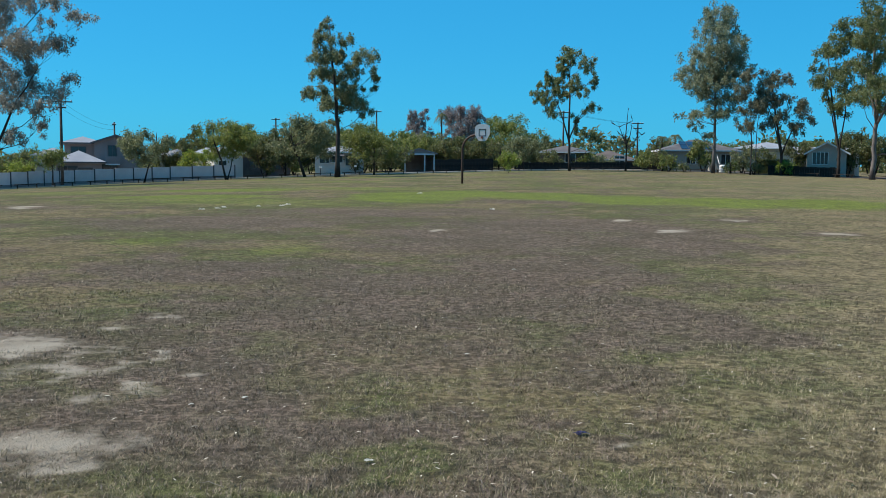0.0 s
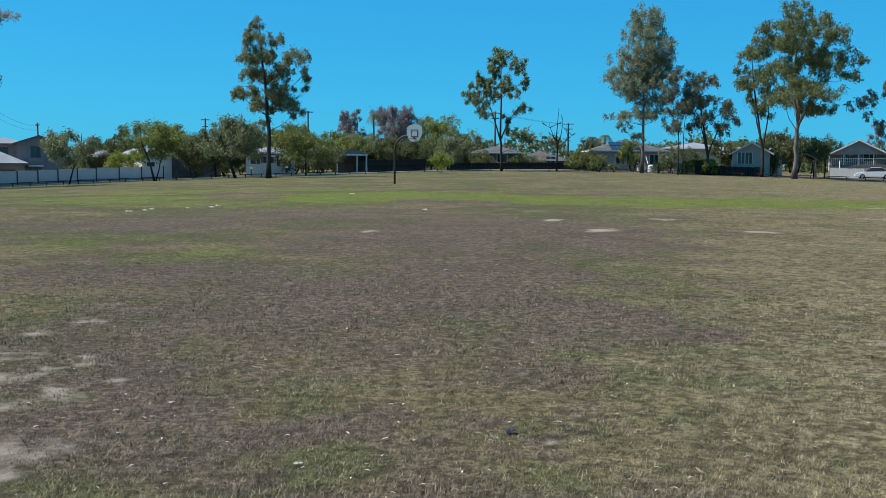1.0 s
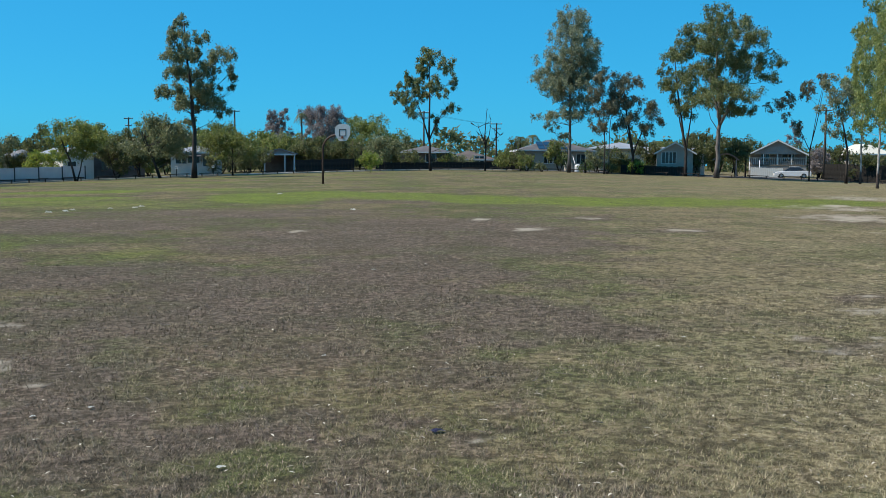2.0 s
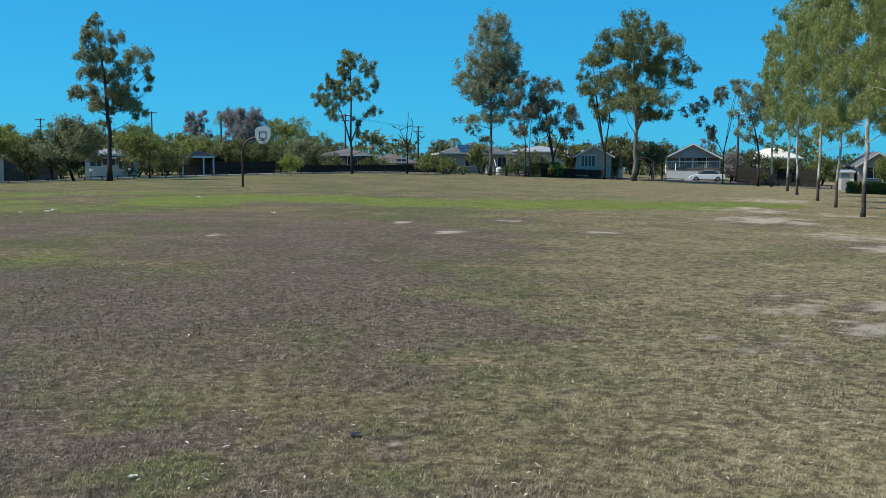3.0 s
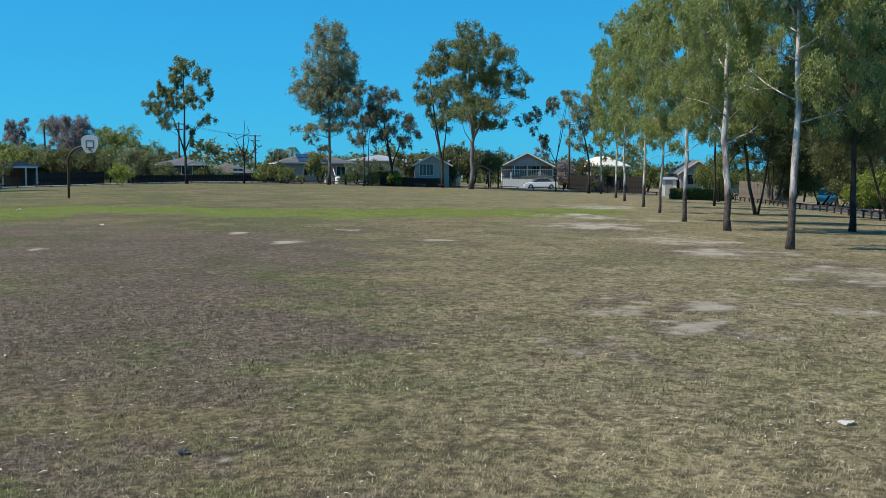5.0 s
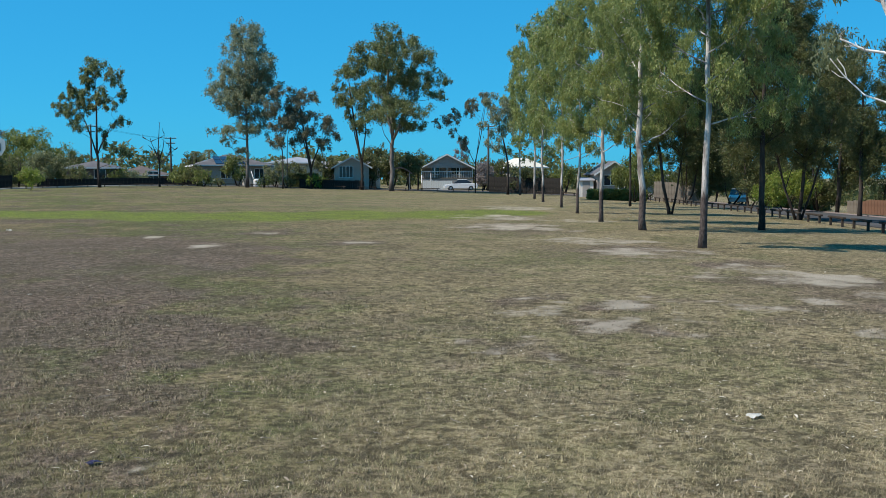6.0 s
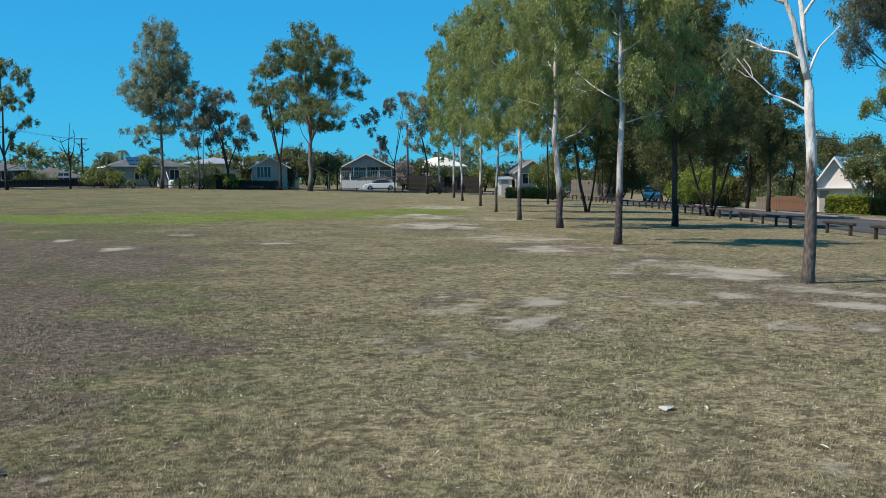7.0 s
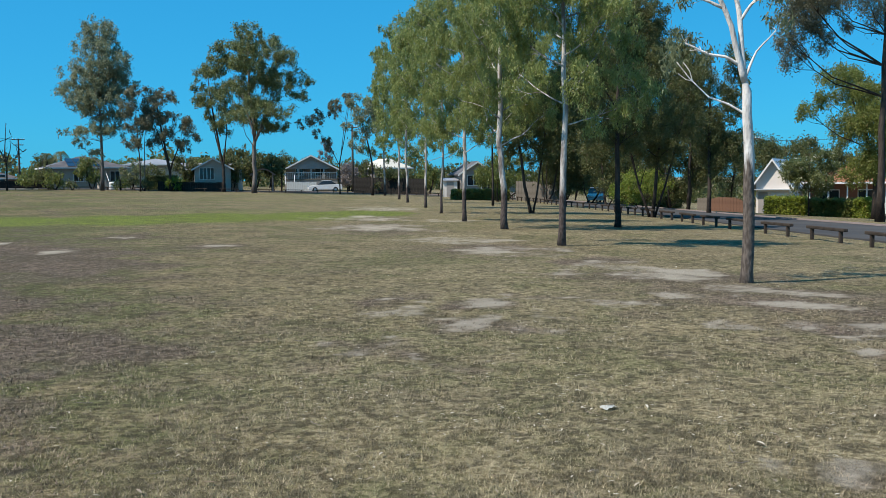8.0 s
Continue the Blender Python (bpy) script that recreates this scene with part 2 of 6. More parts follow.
# ---- ground ----
DIRT = [(-3.4, 7.9, 0.6, 0.95), (-3.0, 8.9, 0.22, 0.25), (-1.98, 5.25, 0.5, 0.72), (-1.75, 4.7, 0.3, 0.25), (0.94, 7.13, 0.2, 0.3), (1.05, 5.2, 0.14, 0.12), (0.35, 5.25, 0.1, 0.1), (4.9, 6.9, 0.12, 0.16), (-2.6, 9.6, 0.3, 0.35), (5.3, 23.2, 0.5, 1.0), (8.3, 28.0, 0.48, 0.85), (8.9, 22.8, 0.6, 0.8), (5.01, 26.94, 0.4, 0.8), (-0.16, 22.2, 0.35, 0.6), (-13.9, 33.0, 0.9, 2.0),
        (13.9, 18.5, 0.9, 1.5), (13.4, 14.3, 0.5, 0.8), (9.1, 8.62, 0.3, 0.5), (6.16, 8.49, 0.33, 0.36), (6.45, 8.65, 0.18, 0.3), (4.89, 7.46, 0.18, 0.26), (6.76, 11.08, 0.22, 0.36), (7.37, 9.56, 0.2, 0.26), (8.83, 9.89, 0.4, 0.22), (17.0, 28.7, 1.0, 2.4), (22.4, 39.6, 1.0, 3.0),
        (12.3, 11.0, 1.0, 0.9), (11.6, 9.0, 1.2, 0.6), (10.9, 7.5, 1.1, 0.6), (9.8, 6.2, 0.6, 0.5), (8.2, 5.3, 0.3, 0.35), (6.2, 3.55, 0.2, 0.6), (5.0, 2.7, 0.25, 0.5)]
LUSH = [(-1.6, 44.0, 3.2, 8.0), (1.0, 48.0, 3.2, 6.0), (4.6, 45.5, 3.2, 6.0), (7.6, 42.0, 3.0, 6.0), (11.6, 41.0, 3.2, 6.5), (16.2, 41.5, 3.4, 7.0), (20.5, 41.0, 3.2, 6.5), (24.5, 43.0, 3.0, 6.0), (-2.66, 17.1, 0.9, 1.3), (-5.4, 18.6, 1.5, 1.6), (-11.0, 44.0, 4.5, 3.0), (-12.0, 55.0, 5.0, 4.0)]
BROWN = [(-0.9, 4.75, 0.95, 0.55), (-0.48, 5.31, 1.28, 0.72), (-1.92, 7.30, 1.14, 1.62), (2.34, 9.86, 1.15, 1.79), (-0.83, 10.99, 1.91, 4.32), (0.75, 20.06, 3.44, 4.8), (2.99, 24.74, 4.12, 4.17), (-1.44, 30.51, 5.14, 3.39), (3.69, 39.91, 3.85, 3.24), (-3.13, 13.66, 2.37, 1.51), (4.71, 20.48, 2.21, 5.63), (1.47, 13.52, 1.84, 6.16), (-5.38, 24.76, 4.23, 3.51), (-1.78, 6.40, 0.78, 1.73), (0.96, 9.98, 0.89, 1.45)]

SANDY = [(17.2, 29.2, 3.0, 5.0), (13.6, 17.6, 1.8, 2.6), (11.6, 9.4, 1.6, 1.3), (30.0, 50.6, 3.4, 8.0), (6.6, 9.4, 1.3, 1.3), (8.7, 9.5, 1.1, 0.8), (-3.0, 6.9, 0.45, 1.5), (15.3, 21.8, 2.2, 2.6), (21.0, 37.8, 3.2, 4.4), (23.3, 33.3, 2.4, 2.6), (12.7, 12.6, 1.9, 1.8), (9.6, 6.3, 0.9, 0.9), (5.6, 3.2, 0.5, 1.2), (5.0, 7.3, 0.5, 0.6)]


def spots(x, y, table, soft, warp=1.0, grow=1.0):
    """How far points lie inside any of the ellipses, which face the eye: 1 in the middle, 0 outside."""
    best = np.zeros_like(x)
    wx = 0.22 * np.sin(2.1 * x + 1.3 * y) + 0.13 * np.sin(5.3 * x - 3.7 * y + 1) + 0.07 * np.sin(11 * x + 8.6 * y + 2)
    wy = 0.22 * np.sin(1.7 * y - 1.1 * x + 2) + 0.13 * np.sin(4.9 * y + 3.1 * x) + 0.07 * np.sin(10.1 * y - 9.2 * x)
    x, y = x + wx * warp, y + wy * warp
    for cx, cy, rw, rd in table:
        r = math.hypot(cx, cy)
        ux, uy = cx / r, cy / r
        u, v = (x - cx) * uy - (y - cy) * ux, (x - cx) * ux + (y - cy) * uy
        best = np.maximum(best, np.clip((1.25 - np.hypot(u / (rw * grow), v / (rd * grow))) / soft, 0, 1))
    return best


def bare(x, y):
    """Bare soil: the worn spots, and sandy stretches where it shows through the turf."""
    return np.maximum(0.92 * spots(x, y, DIRT, 1.2, 0.5), 0.66 * spots(x, y, SANDY, 0.9, 3.0))


def lush(x, y):
    """Fresh grass: rich on the damp strip by the hoop, faint nearer the eye and on the side of the white fence."""
    r, az = np.hypot(x, y), np.degrees(np.arctan2(-x, y))
    drift = 0.5 + 0.5 * np.sin(0.23 * x + 0.5 * np.sin(0.19 * y)) * np.sin(0.31 * y + 0.11 * x)
    damp = 0.6 * np.clip((r - 14) / 14, 0, 1) * np.maximum(np.clip((az + 16) / 14, 0, 1), 0.75 * np.clip((az + 44) / 14, 0, 1) * np.clip((r - 36) / 14, 0, 1)) * drift * (y > 0)
    return np.maximum(spots(x, y, LUSH, 0.8) * np.where(r < 27, 0.5, 1.0), damp)


def worn(x, y):
    """Brown, thin turf: the broad tired stretches and a rim round every bare spot."""
    speck = np.sin(1.3 * x + 0.9 * y) * np.sin(1.1 * y - 0.7 * x + 0.5) + 0.6 * np.sin(3.1 * x - 2.2 * y) * np.sin(2.6 * y + 1.9 * x)
    tired = 0.7 * np.clip(speck - 0.1, 0, 0.75) * (1 - 0.75 * parched(x, y))
    return np.maximum(np.maximum(1.0 * spots(x, y, BROWN, 1.1, 2.4), tired), 0.75 * spots(x, y, DIRT, 1.1, 1.5, 2.1))


def parched(x, y):
    """How dry the lawn is: it bleaches towards the tree row."""
    return np.clip((-np.degrees(np.arctan2(-x, y)) - 8) / 27, 0, 1) * (y > -30)


def ground_material():
    m, n, l, b = shader("lawn", 0.95, spec=0.1)
    co = n.new("ShaderNodeTexCoord").outputs["Object"]

    def field(name):
        at = n.new("ShaderNodeAttribute")
        at.attribute_name = name
        return at.outputs["Fac"]

    broad, mid = noise_of(n, l, 0.22, 5, co), noise_of(n, l, 1.7, 6, co)
    fine, blade = noise_of(n, l, 22, 8, co), noise_of(n, l, 110, 5, co)
    dry = mixed(n, l, ramped(n, l, fine, 0.41, 0.59), (0.172, 0.132, 0.068), (0.315, 0.248, 0.138))
    green = mixed(n, l, ramped(n, l, fine, 0.41, 0.59), (0.083, 0.097, 0.032), (0.164, 0.174, 0.065))
    col = mixed(n, l, ramped(n, l, summed(n, l, broad, summed(n, l, mid, 0.6, "MULTIPLY")), 0.70, 0.90), green, dry)
    brown = mixed(n, l, ramped(n, l, fine, 0.41, 0.59), (0.105, 0.074, 0.063), (0.245, 0.178, 0.15))
    parched = mixed(n, l, ramped(n, l, fine, 0.41, 0.59), (0.24, 0.192, 0.105), (0.48, 0.40, 0.245))
    col = mixed(n, l, summed(n, l, field("parched"), ramped(n, l, summed(n, l, mid, noise_of(n, l, 0.4, 4, co)), 0.86, 1.12, 0.42, 1.0), "MULTIPLY"), col, parched)
    bk = summed(n, l, field("brown"), summed(n, l, mid, 0.9, "MULTIPLY"))
    col = mixed(n, l, ramped(n, l, bk, 0.48, 1.15, 0, 0.82), col, brown)
    lush = mixed(n, l, ramped(n, l, fine, 0.3, 0.7), (0.135, 0.195, 0.021), (0.24, 0.30, 0.046))
    lk = summed(n, l, field("lush"), summed(n, l, mid, 0.7, "MULTIPLY"))
    col = mixed(n, l, ramped(n, l, lk, 0.6, 1.15, 0, 0.9), col, lush)
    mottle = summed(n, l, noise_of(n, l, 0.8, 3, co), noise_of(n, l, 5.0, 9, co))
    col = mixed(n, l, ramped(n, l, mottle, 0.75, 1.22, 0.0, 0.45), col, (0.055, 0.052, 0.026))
    soil = mixed(n, l, ramped(n, l, mid, 0.3, 0.7), (0.31, 0.268, 0.21), (0.41, 0.36, 0.285))
    soil = mixed(n, l, ramped(n, l, blade, 0.55, 0.75, 0, 0.5), soil, (0.2, 0.155, 0.11))
    dk = summed(n, l, field("dirt"), summed(n, l, summed(n, l, mid, 0.55, "MULTIPLY"), summed(n, l, noise_of(n, l, 7, 6, co), 0.7, "MULTIPLY")))
    thin = ramped(n, l, noise_of(n, l, 0.55, 7, co), 0.5, 0.68, 0, 0.34)
    dk = summed(n, l, dk, summed(n, l, thin, summed(n, l, field("brown"), 0.35), "MULTIPLY"))
    dm = ramped(n, l, dk, 1.05, 1.48)
    # fine dark flecks: soil within the thatch, with its shade put into the colour
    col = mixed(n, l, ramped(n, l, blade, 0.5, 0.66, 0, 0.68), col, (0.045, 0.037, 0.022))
    col = mixed(n, l, ramped(n, l, noise_of(n, l, 160, 4, co), 0.6, 0.7, 0, 0.6), col, (0.42, 0.36, 0.25))
    # tuft-sized dark mottle: shadow between grass tufts, painted into the base colour
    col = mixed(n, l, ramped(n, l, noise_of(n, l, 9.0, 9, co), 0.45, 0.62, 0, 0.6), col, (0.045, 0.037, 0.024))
    col = mixed(n, l, dm, col, soil)
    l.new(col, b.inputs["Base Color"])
    hgt = summed(n, l, summed(n, l, fine, 0.8, "MULTIPLY"), summed(n, l, blade, 0.6, "MULTIPLY"))
    bumped(n, l, b, hgt, 0.9, 0.05)


def build_ground():
    ground_material()
    inner = np.radians(np.arange(-80, 42, 0.5))
    outer = np.radians(np.arange(44, 278, 4.0))
    az = np.concatenate([inner, outer])
    rad = np.concatenate([[0.0], np.geomspace(0.8, 150, 200), np.geomspace(170, 4500, 22)])
    A, Rr = np.meshgrid(az, rad)
    x, y = -np.sin(A) * Rr, np.cos(A) * Rr
    z = land(x, y)
    fx, fy = x.ravel(), y.ravel()
    z = z.ravel()
    n, m = len(rad), len(az)
    i, j = np.meshgrid(np.arange(n - 1), np.arange(m), indexing="ij")
    k = (j + 1) % m
    faces = np.stack([i * m + j, (i + 1) * m + j, (i + 1) * m + k, i * m + k], -1).reshape(-1, 4)[:, ::-1]
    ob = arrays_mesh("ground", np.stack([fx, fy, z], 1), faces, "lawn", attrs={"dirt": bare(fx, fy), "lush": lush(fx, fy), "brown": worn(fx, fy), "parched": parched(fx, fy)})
    ob.data.shade_smooth()
    tagged(ob, "worn park lawn with dry brown and green patches", "ground", kind="structure")


build_ground()


# ---- trees ----
def build_tree(name, x, y, clumps, stems, radius, leafs, barks, seed, label, leafy=1.0, droop=0.5, category="tree", twigs=True, bare=0.0, side=0.6, twin=False):
    """clumps: (centre, half width, half height); stems: lines of points from the foot up."""
    rng = np.random.default_rng(seed)
    base = holder(name, x, y, facing(x, y), label, category, "trees of the park")
    far = math.hypot(x, y)
    sides = 10 if far < 55 else 7 if far < 126 else 5
    bm = bmesh.new()
    joints = []
    for si, stem in enumerate(stems):
        pts = []
        for a, b in zip(stem, stem[1:]):
            for f in ((0, 0.34, 0.67) if far < 126 else (0, 0.5)):
                pts.append(Vector(a).lerp(Vector(b), f))
        pts.append(Vector(stem[-1]))
        top = pts[-1].z
        foot = pts[0].z
        for p in pts[1:]:
            w = (0.008 if twin else 0.035) * min(1.0, radius * 3) * (1 + p.z * 0.25)
            p.x += rng.normal() * w
            p.y += rng.normal() * w
        scale = 1.0 if si == 0 else side if si == 1 or not twin else 0.26
        rr = [max(0.009, radius * scale * (1 - 0.86 * (p.z - foot) / max(0.5, top - foot)) ** 0.8) for p in pts]
        if si == 0 or foot < 0.3:
            rr[0] *= 1.35
        if twin and si == 0:
            rr = [q * (0.66 if p.z > 3.0 else 1.0) for p, q in zip(pts, rr)]
        tube(bm, pts, rr, sides)
        joints += list(zip(pts, rr))
    for i, (c, rw, rh) in enumerate(clumps):
        c = Vector(c)
        cands = [(p, r) for p, r in joints if p.z < c.z - 0.15 * rh] or joints[:1]
        p, r = min(cands, key=lambda q: (q[0] - c).length + 0.9 * abs((c.z - q[0].z) - 0.8 * math.hypot(c.x - q[0].x, c.y - q[0].y)))
        mid = p.lerp(c, 0.5) + Vector((rng.normal() * 0.12, rng.normal() * 0.12, -0.08 * (c - p).length))
        r0 = min(r * 0.55, (0.006 + 0.010 * (c - p).length) if far < 55 else (0.008 + 0.0085 * (c - p).length))
        limb = bmesh.new() if twigs else bm
        tube(limb, [p, p.lerp(mid, 0.5) + Vector((0, 0, 0.03)), mid, mid.lerp(c, 0.6), c + Vector((0, 0, rh * 0.3))], [r0, r0 * 0.85, r0 * 0.65, r0 * 0.45, 0.008], 5, caps=False)
        if twigs:
            for _ in range(3):
                e = c + Vector((rng.uniform(-0.6, 0.6) * rw, rng.uniform(-0.6, 0.6) * rw, rng.uniform(-0.6, 0.6) * rh))
                tube(limb, [mid.lerp(c, 0.5), mid.lerp(e, 0.75), e], [r0 * 0.4, r0 * 0.28, 0.006], 4, caps=False)
            part("branch", limb, barks, base, smooth=True)
    if bare:
        tops = [p for p, r in joints if p.z > bare * 0.45]
        for _ in range(26):
            p = tops[rng.integers(len(tops))]
            d = Vector((rng.normal() * 0.7, rng.normal() * 0.7, rng.uniform(0.3, 1.1)))
            q = p + d * rng.uniform(0.5, 1.4)
            limb = bmesh.new()
            tube(limb, [p, p.lerp(q, 0.5) + Vector((rng.normal() * 0.12, 0, 0)), q], [0.05, 0.035, 0.012], 4, caps=False)
            part("branch", limb, barks, base)
    part("trunk", bm, barks, base, smooth=True)
    length = min(0.26, max(0.085, 0.0022 * far))
    garden = far > 126 and not twigs
    if garden:
        length = 0.3
    ratio = 0.17 if far < 55 else 0.25
    one = length * length * ratio * 0.62
    pts = []
    for c, rw, rh in clumps:
        count = int(leafy * 1.9 * math.pi * rw * rh / one)
        bunch = (0.23 if twigs else 0.32) * min(1.0, 0.4 + 0.3 * rw) * (1.15 if far > 55 else 0.62)
        nb = max(4, int(count / (90 if far < 55 else 70)))
        u = rng.normal(size=(nb, 3))
        u /= np.linalg.norm(u, axis=1)[:, None]
        u *= (rng.uniform(0.12, 1.0, nb) ** 0.5)[:, None]
        heart = np.array(c) + u * np.array([rw, rw, rh])
        which = rng.integers(nb, size=count)
        spread = rng.normal(size=(count, 3)) * bunch * np.array([0.8, 0.8, 0.75 + 0.5 * droop])
        pts.append(heart[which] + spread)
    v, f = leaf_arrays(rng, np.concatenate(pts), length, droop, ratio)
    arrays_mesh("crown", v, f, "leaf_" + leafs, base)
    return base


def gum_tree(x, y, clumps, radius, leafs, barks, seed, fork=None, leafy=1.0, bare=0.0, label=""):
    """A eucalypt with foliage in separate tufts. clumps: (sideways, height, half width, half height)."""
    rng = np.random.default_rng(seed + 500)
    wide = max(abs(c[0]) + c[2] for c in clumps)
    body = []
    for dx, h, rw, rh in clumps:
        depth = rng.uniform(-1, 1) * 0.55 * math.sqrt(max(0.05, wide * wide - dx * dx))
        body.append(((dx, depth, h), rw * 1.1, rh * 1.1))
        if rw > 1.3 or rng.random() < 0.4:
            body.append(((dx * 0.6 + rng.normal() * 0.5, -depth, h + rng.normal() * 0.3), rw * 0.8, rh * 0.85))
    top = max(clumps, key=lambda c: c[1])
    foot = (0, 0, -0.2)
    if bare:
        stems = [[foot, (0.05, 0, 2.5), (-0.1, 0, 4.2), (0.15, 0, bare + 2.2)], [(0, 0, 3.0), (0.5, 0.2, 4.6), (0.7, 0.2, 6.6)], [(-0.05, 0, 3.4), (-0.9, 0.1, 5.6), (-2.0, 0.0, 6.2)], [(0.1, 0, 3.0), (1.0, -0.2, 3.8), (1.9, -0.2, 4.6)]]
    elif fork:
        fx, fz = fork
        lo = [c for c in clumps if c[0] < fx - 0.8]
        hi = [c for c in clumps if c[0] > fx + 0.8]
        stems = [[foot, (fx * 0.5, 0, fz * 0.55), (fx, 0, fz), (fx * 0.4 + top[0] * 0.6, 0.2, (fz + top[1]) / 2), (top[0], 0.1, top[1] - 0.2)]]
        for side, d in ((lo, 0.4), (hi, -0.4)):
            if side:
                mx, mz = sum(c[0] for c in side) / len(side), sum(c[1] for c in side) / len(side)
                stems.append([(fx, 0, fz - 0.3), ((fx + mx) / 2, d, fz + (mz - fz) * 0.6), (mx, d * 2, max(mz, fz + 0.8))])
    else:
        stems = [[foot, (0.05, 0, top[1] * 0.3), (top[0] * 0.25, 0, top[1] * 0.6), (top[0] * 0.8, 0.1, top[1] - 0.2)]]
    return build_tree("gum_tree", x, y, body, stems, radius * 0.62, leafs, "bark_" + barks, seed, label, leafy, 0.45, bare=bare)


def row_gum(x, y, height, wide, low, radius, seed, label="", leafy=0.6, leafs="row"):
    """A slim park gum: a pale straight trunk to the top, thin white limbs that rise steeply, fluffy sprays round their ends."""
    rng = np.random.default_rng(seed)
    lean = rng.normal() * 0.1
    stems = [[(0, 0, -0.2), (lean * 0.3, 0, low * 0.5), (lean, 0.05, low), (lean * 0.4, 0.1, (low + height) / 2), (0, 0, height * 0.96)]]
    body = [((rng.normal() * 0.2, rng.normal() * 0.2, height - 0.4), 0.5, 0.5)]
    limbs = int(9 + 1.3 * wide + 0.4 * height)
    for k in range(limbs):
        f = (k + rng.uniform(0.1, 0.9)) / limbs
        z0 = low * 0.85 + (height * 0.9 - low * 0.85) * f
        a = k * 2.4 + rng.normal() * 0.4
        reach = wide * (1.0 - 0.55 * f ** 1.5) * rng.uniform(0.65, 1.05)
        rise = reach * rng.uniform(0.35, 0.85)
        ca, sa = math.cos(a), math.sin(a)
        cx = lean * (1 - f)
        bend = rng.normal() * 0.15
        tip = (cx + ca * reach, sa * reach, z0 + rise)
        stems.append([(cx, 0, z0), (cx + ca * reach * 0.35 - sa * bend, sa * reach * 0.35 + ca * bend, z0 + rise * 0.25), (cx + ca * reach * 0.7, sa * reach * 0.7, z0 + rise * 0.62), tip])
        for g, drop in ((1.0, 0.0), (0.82, 0.25), (0.6, -0.3), (0.95, 0.6), (0.4, 0.1)):
            if rng.random() < (0.95 if f > 0.2 else 0.6):
                size = rng.uniform(0.34, 0.62) * (0.8 + 0.09 * wide)
                body.append(((cx + ca * reach * g + rng.normal() * 0.22, sa * reach * g + rng.normal() * 0.22, z0 + rise * g - drop * rng.uniform(0.6, 1.3)), size, size * rng.uniform(0.75, 1.25)))
    return build_tree("gum_tree", x, y, body, stems, radius * 0.62, leafs, "bark_white", seed, label, leafy, 0.85, side=0.2)


def shade_tree(x, y, height, wide, low, radius, leafs, seed, stems=1, label=""):
    """A dense round-crowned tree or shrub; the outline is broken by clumps of uneven size."""
    rng = np.random.default_rng(seed)
    body = []
    mid, half = (low + height) / 2, (height - low) / 2
    count = int(13 + 3.2 * wide)
    for i in range(count):
        u = rng.normal(size=3)
        u /= np.linalg.norm(u)
        q = rng.uniform(0.45, 0.86)
        body.append(((u[0] * wide * q, u[1] * wide * q, mid + u[2] * half * q), wide * rng.uniform(0.22, 0.4), half * rng.uniform(0.22, 0.4)))
    lines = []
    for k in range(stems):
        a = rng.uniform(0, 2 * math.pi)
        out = 0.0 if stems == 1 else wide * 0.45
        lines.append([(0.06 * math.cos(a) * (k > 0), 0.06 * math.sin(a) * (k > 0), -0.2), (out * 0.35 * math.cos(a), out * 0.35 * math.sin(a), low * 0.8), (out * math.cos(a), out * math.sin(a), mid), (out * math.cos(a), out * math.sin(a), height - half * 0.3)])
    shrub = low < 1.2
    return build_tree("shrub" if shrub else "tree", x, y, body, lines, radius * 0.58, leafs, "bark_grey", seed, label, 0.85 if math.hypot(x, y) < 126 else 0.7, 0.35, "shrub" if shrub else "tree", twigs=math.hypot(x, y) < 86)


gum_tree(-11.04, 104.30, [(-1.0, 16.0, 0.8, 0.6), (-1.8, 14.7, 0.5, 0.6), (0.6, 14.4, 1.1, 0.7), (-1.3, 13.8, 1.2, 0.7), (-1.5, 12.4, 1.4, 1.0), (-1.9, 10.8, 1.0, 0.8), (0.2, 12.3, 0.7, 0.8), (0.2, 10.5, 1.2, 0.8), (2.9, 12.3, 1.3, 0.8), (1.8, 11.1, 1.2, 0.8), (3.8, 10.8, 0.7, 0.8), (1.1, 9.0, 1.3, 1.0), (-1.9, 9.0, 1.1, 0.6), (-2.9, 8.6, 0.7, 0.8), (-1.3, 7.5, 1.2, 0.6), (1.7, 7.8, 1.3, 0.8), (2.9, 6.9, 0.8, 0.6), (-0.4, 6.0, 0.7, 0.5), (3.8, 9.1, 0.5, 0.4)], 0.42, "olive", "grey", 1, leafy=1.7, label="tall eucalypt with tufted grey-green foliage and dark trunk")
gum_tree(16.13, 127.06, [(-0.2, 14.5, 1.2, 0.9), (-1.1, 13.3, 0.9, 1.0), (1.8, 13.5, 1.2, 1.0), (2.7, 11.5, 0.6, 1.0), (-2.9, 11.9, 0.7, 0.9), (-4.0, 10.8, 0.7, 0.6), (-2.2, 10.8, 1.0, 1.0), (-4.4, 9.5, 0.9, 0.7), (-2.9, 8.9, 1.0, 1.0), (-1.1, 9.3, 1.0, 1.0), (0.4, 10.8, 1.0, 1.0), (1.5, 9.7, 0.7, 0.6), (-2.2, 7.5, 1.3, 0.6), (2.9, 8.2, 1.0, 0.6), (1.8, 7.5, 0.6, 0.3), (0.7, 6.8, 0.7, 0.6), (0.9, 5.3, 0.6, 0.6), (2.2, 4.6, 1.0, 0.6), (3.6, 4.2, 0.6, 0.4)], 0.3, "yellow_olive", "grey", 2, leafy=1.35, fork=(-0.2, 4.2), label="forked eucalypt with open tufted crown standing at the park edge")
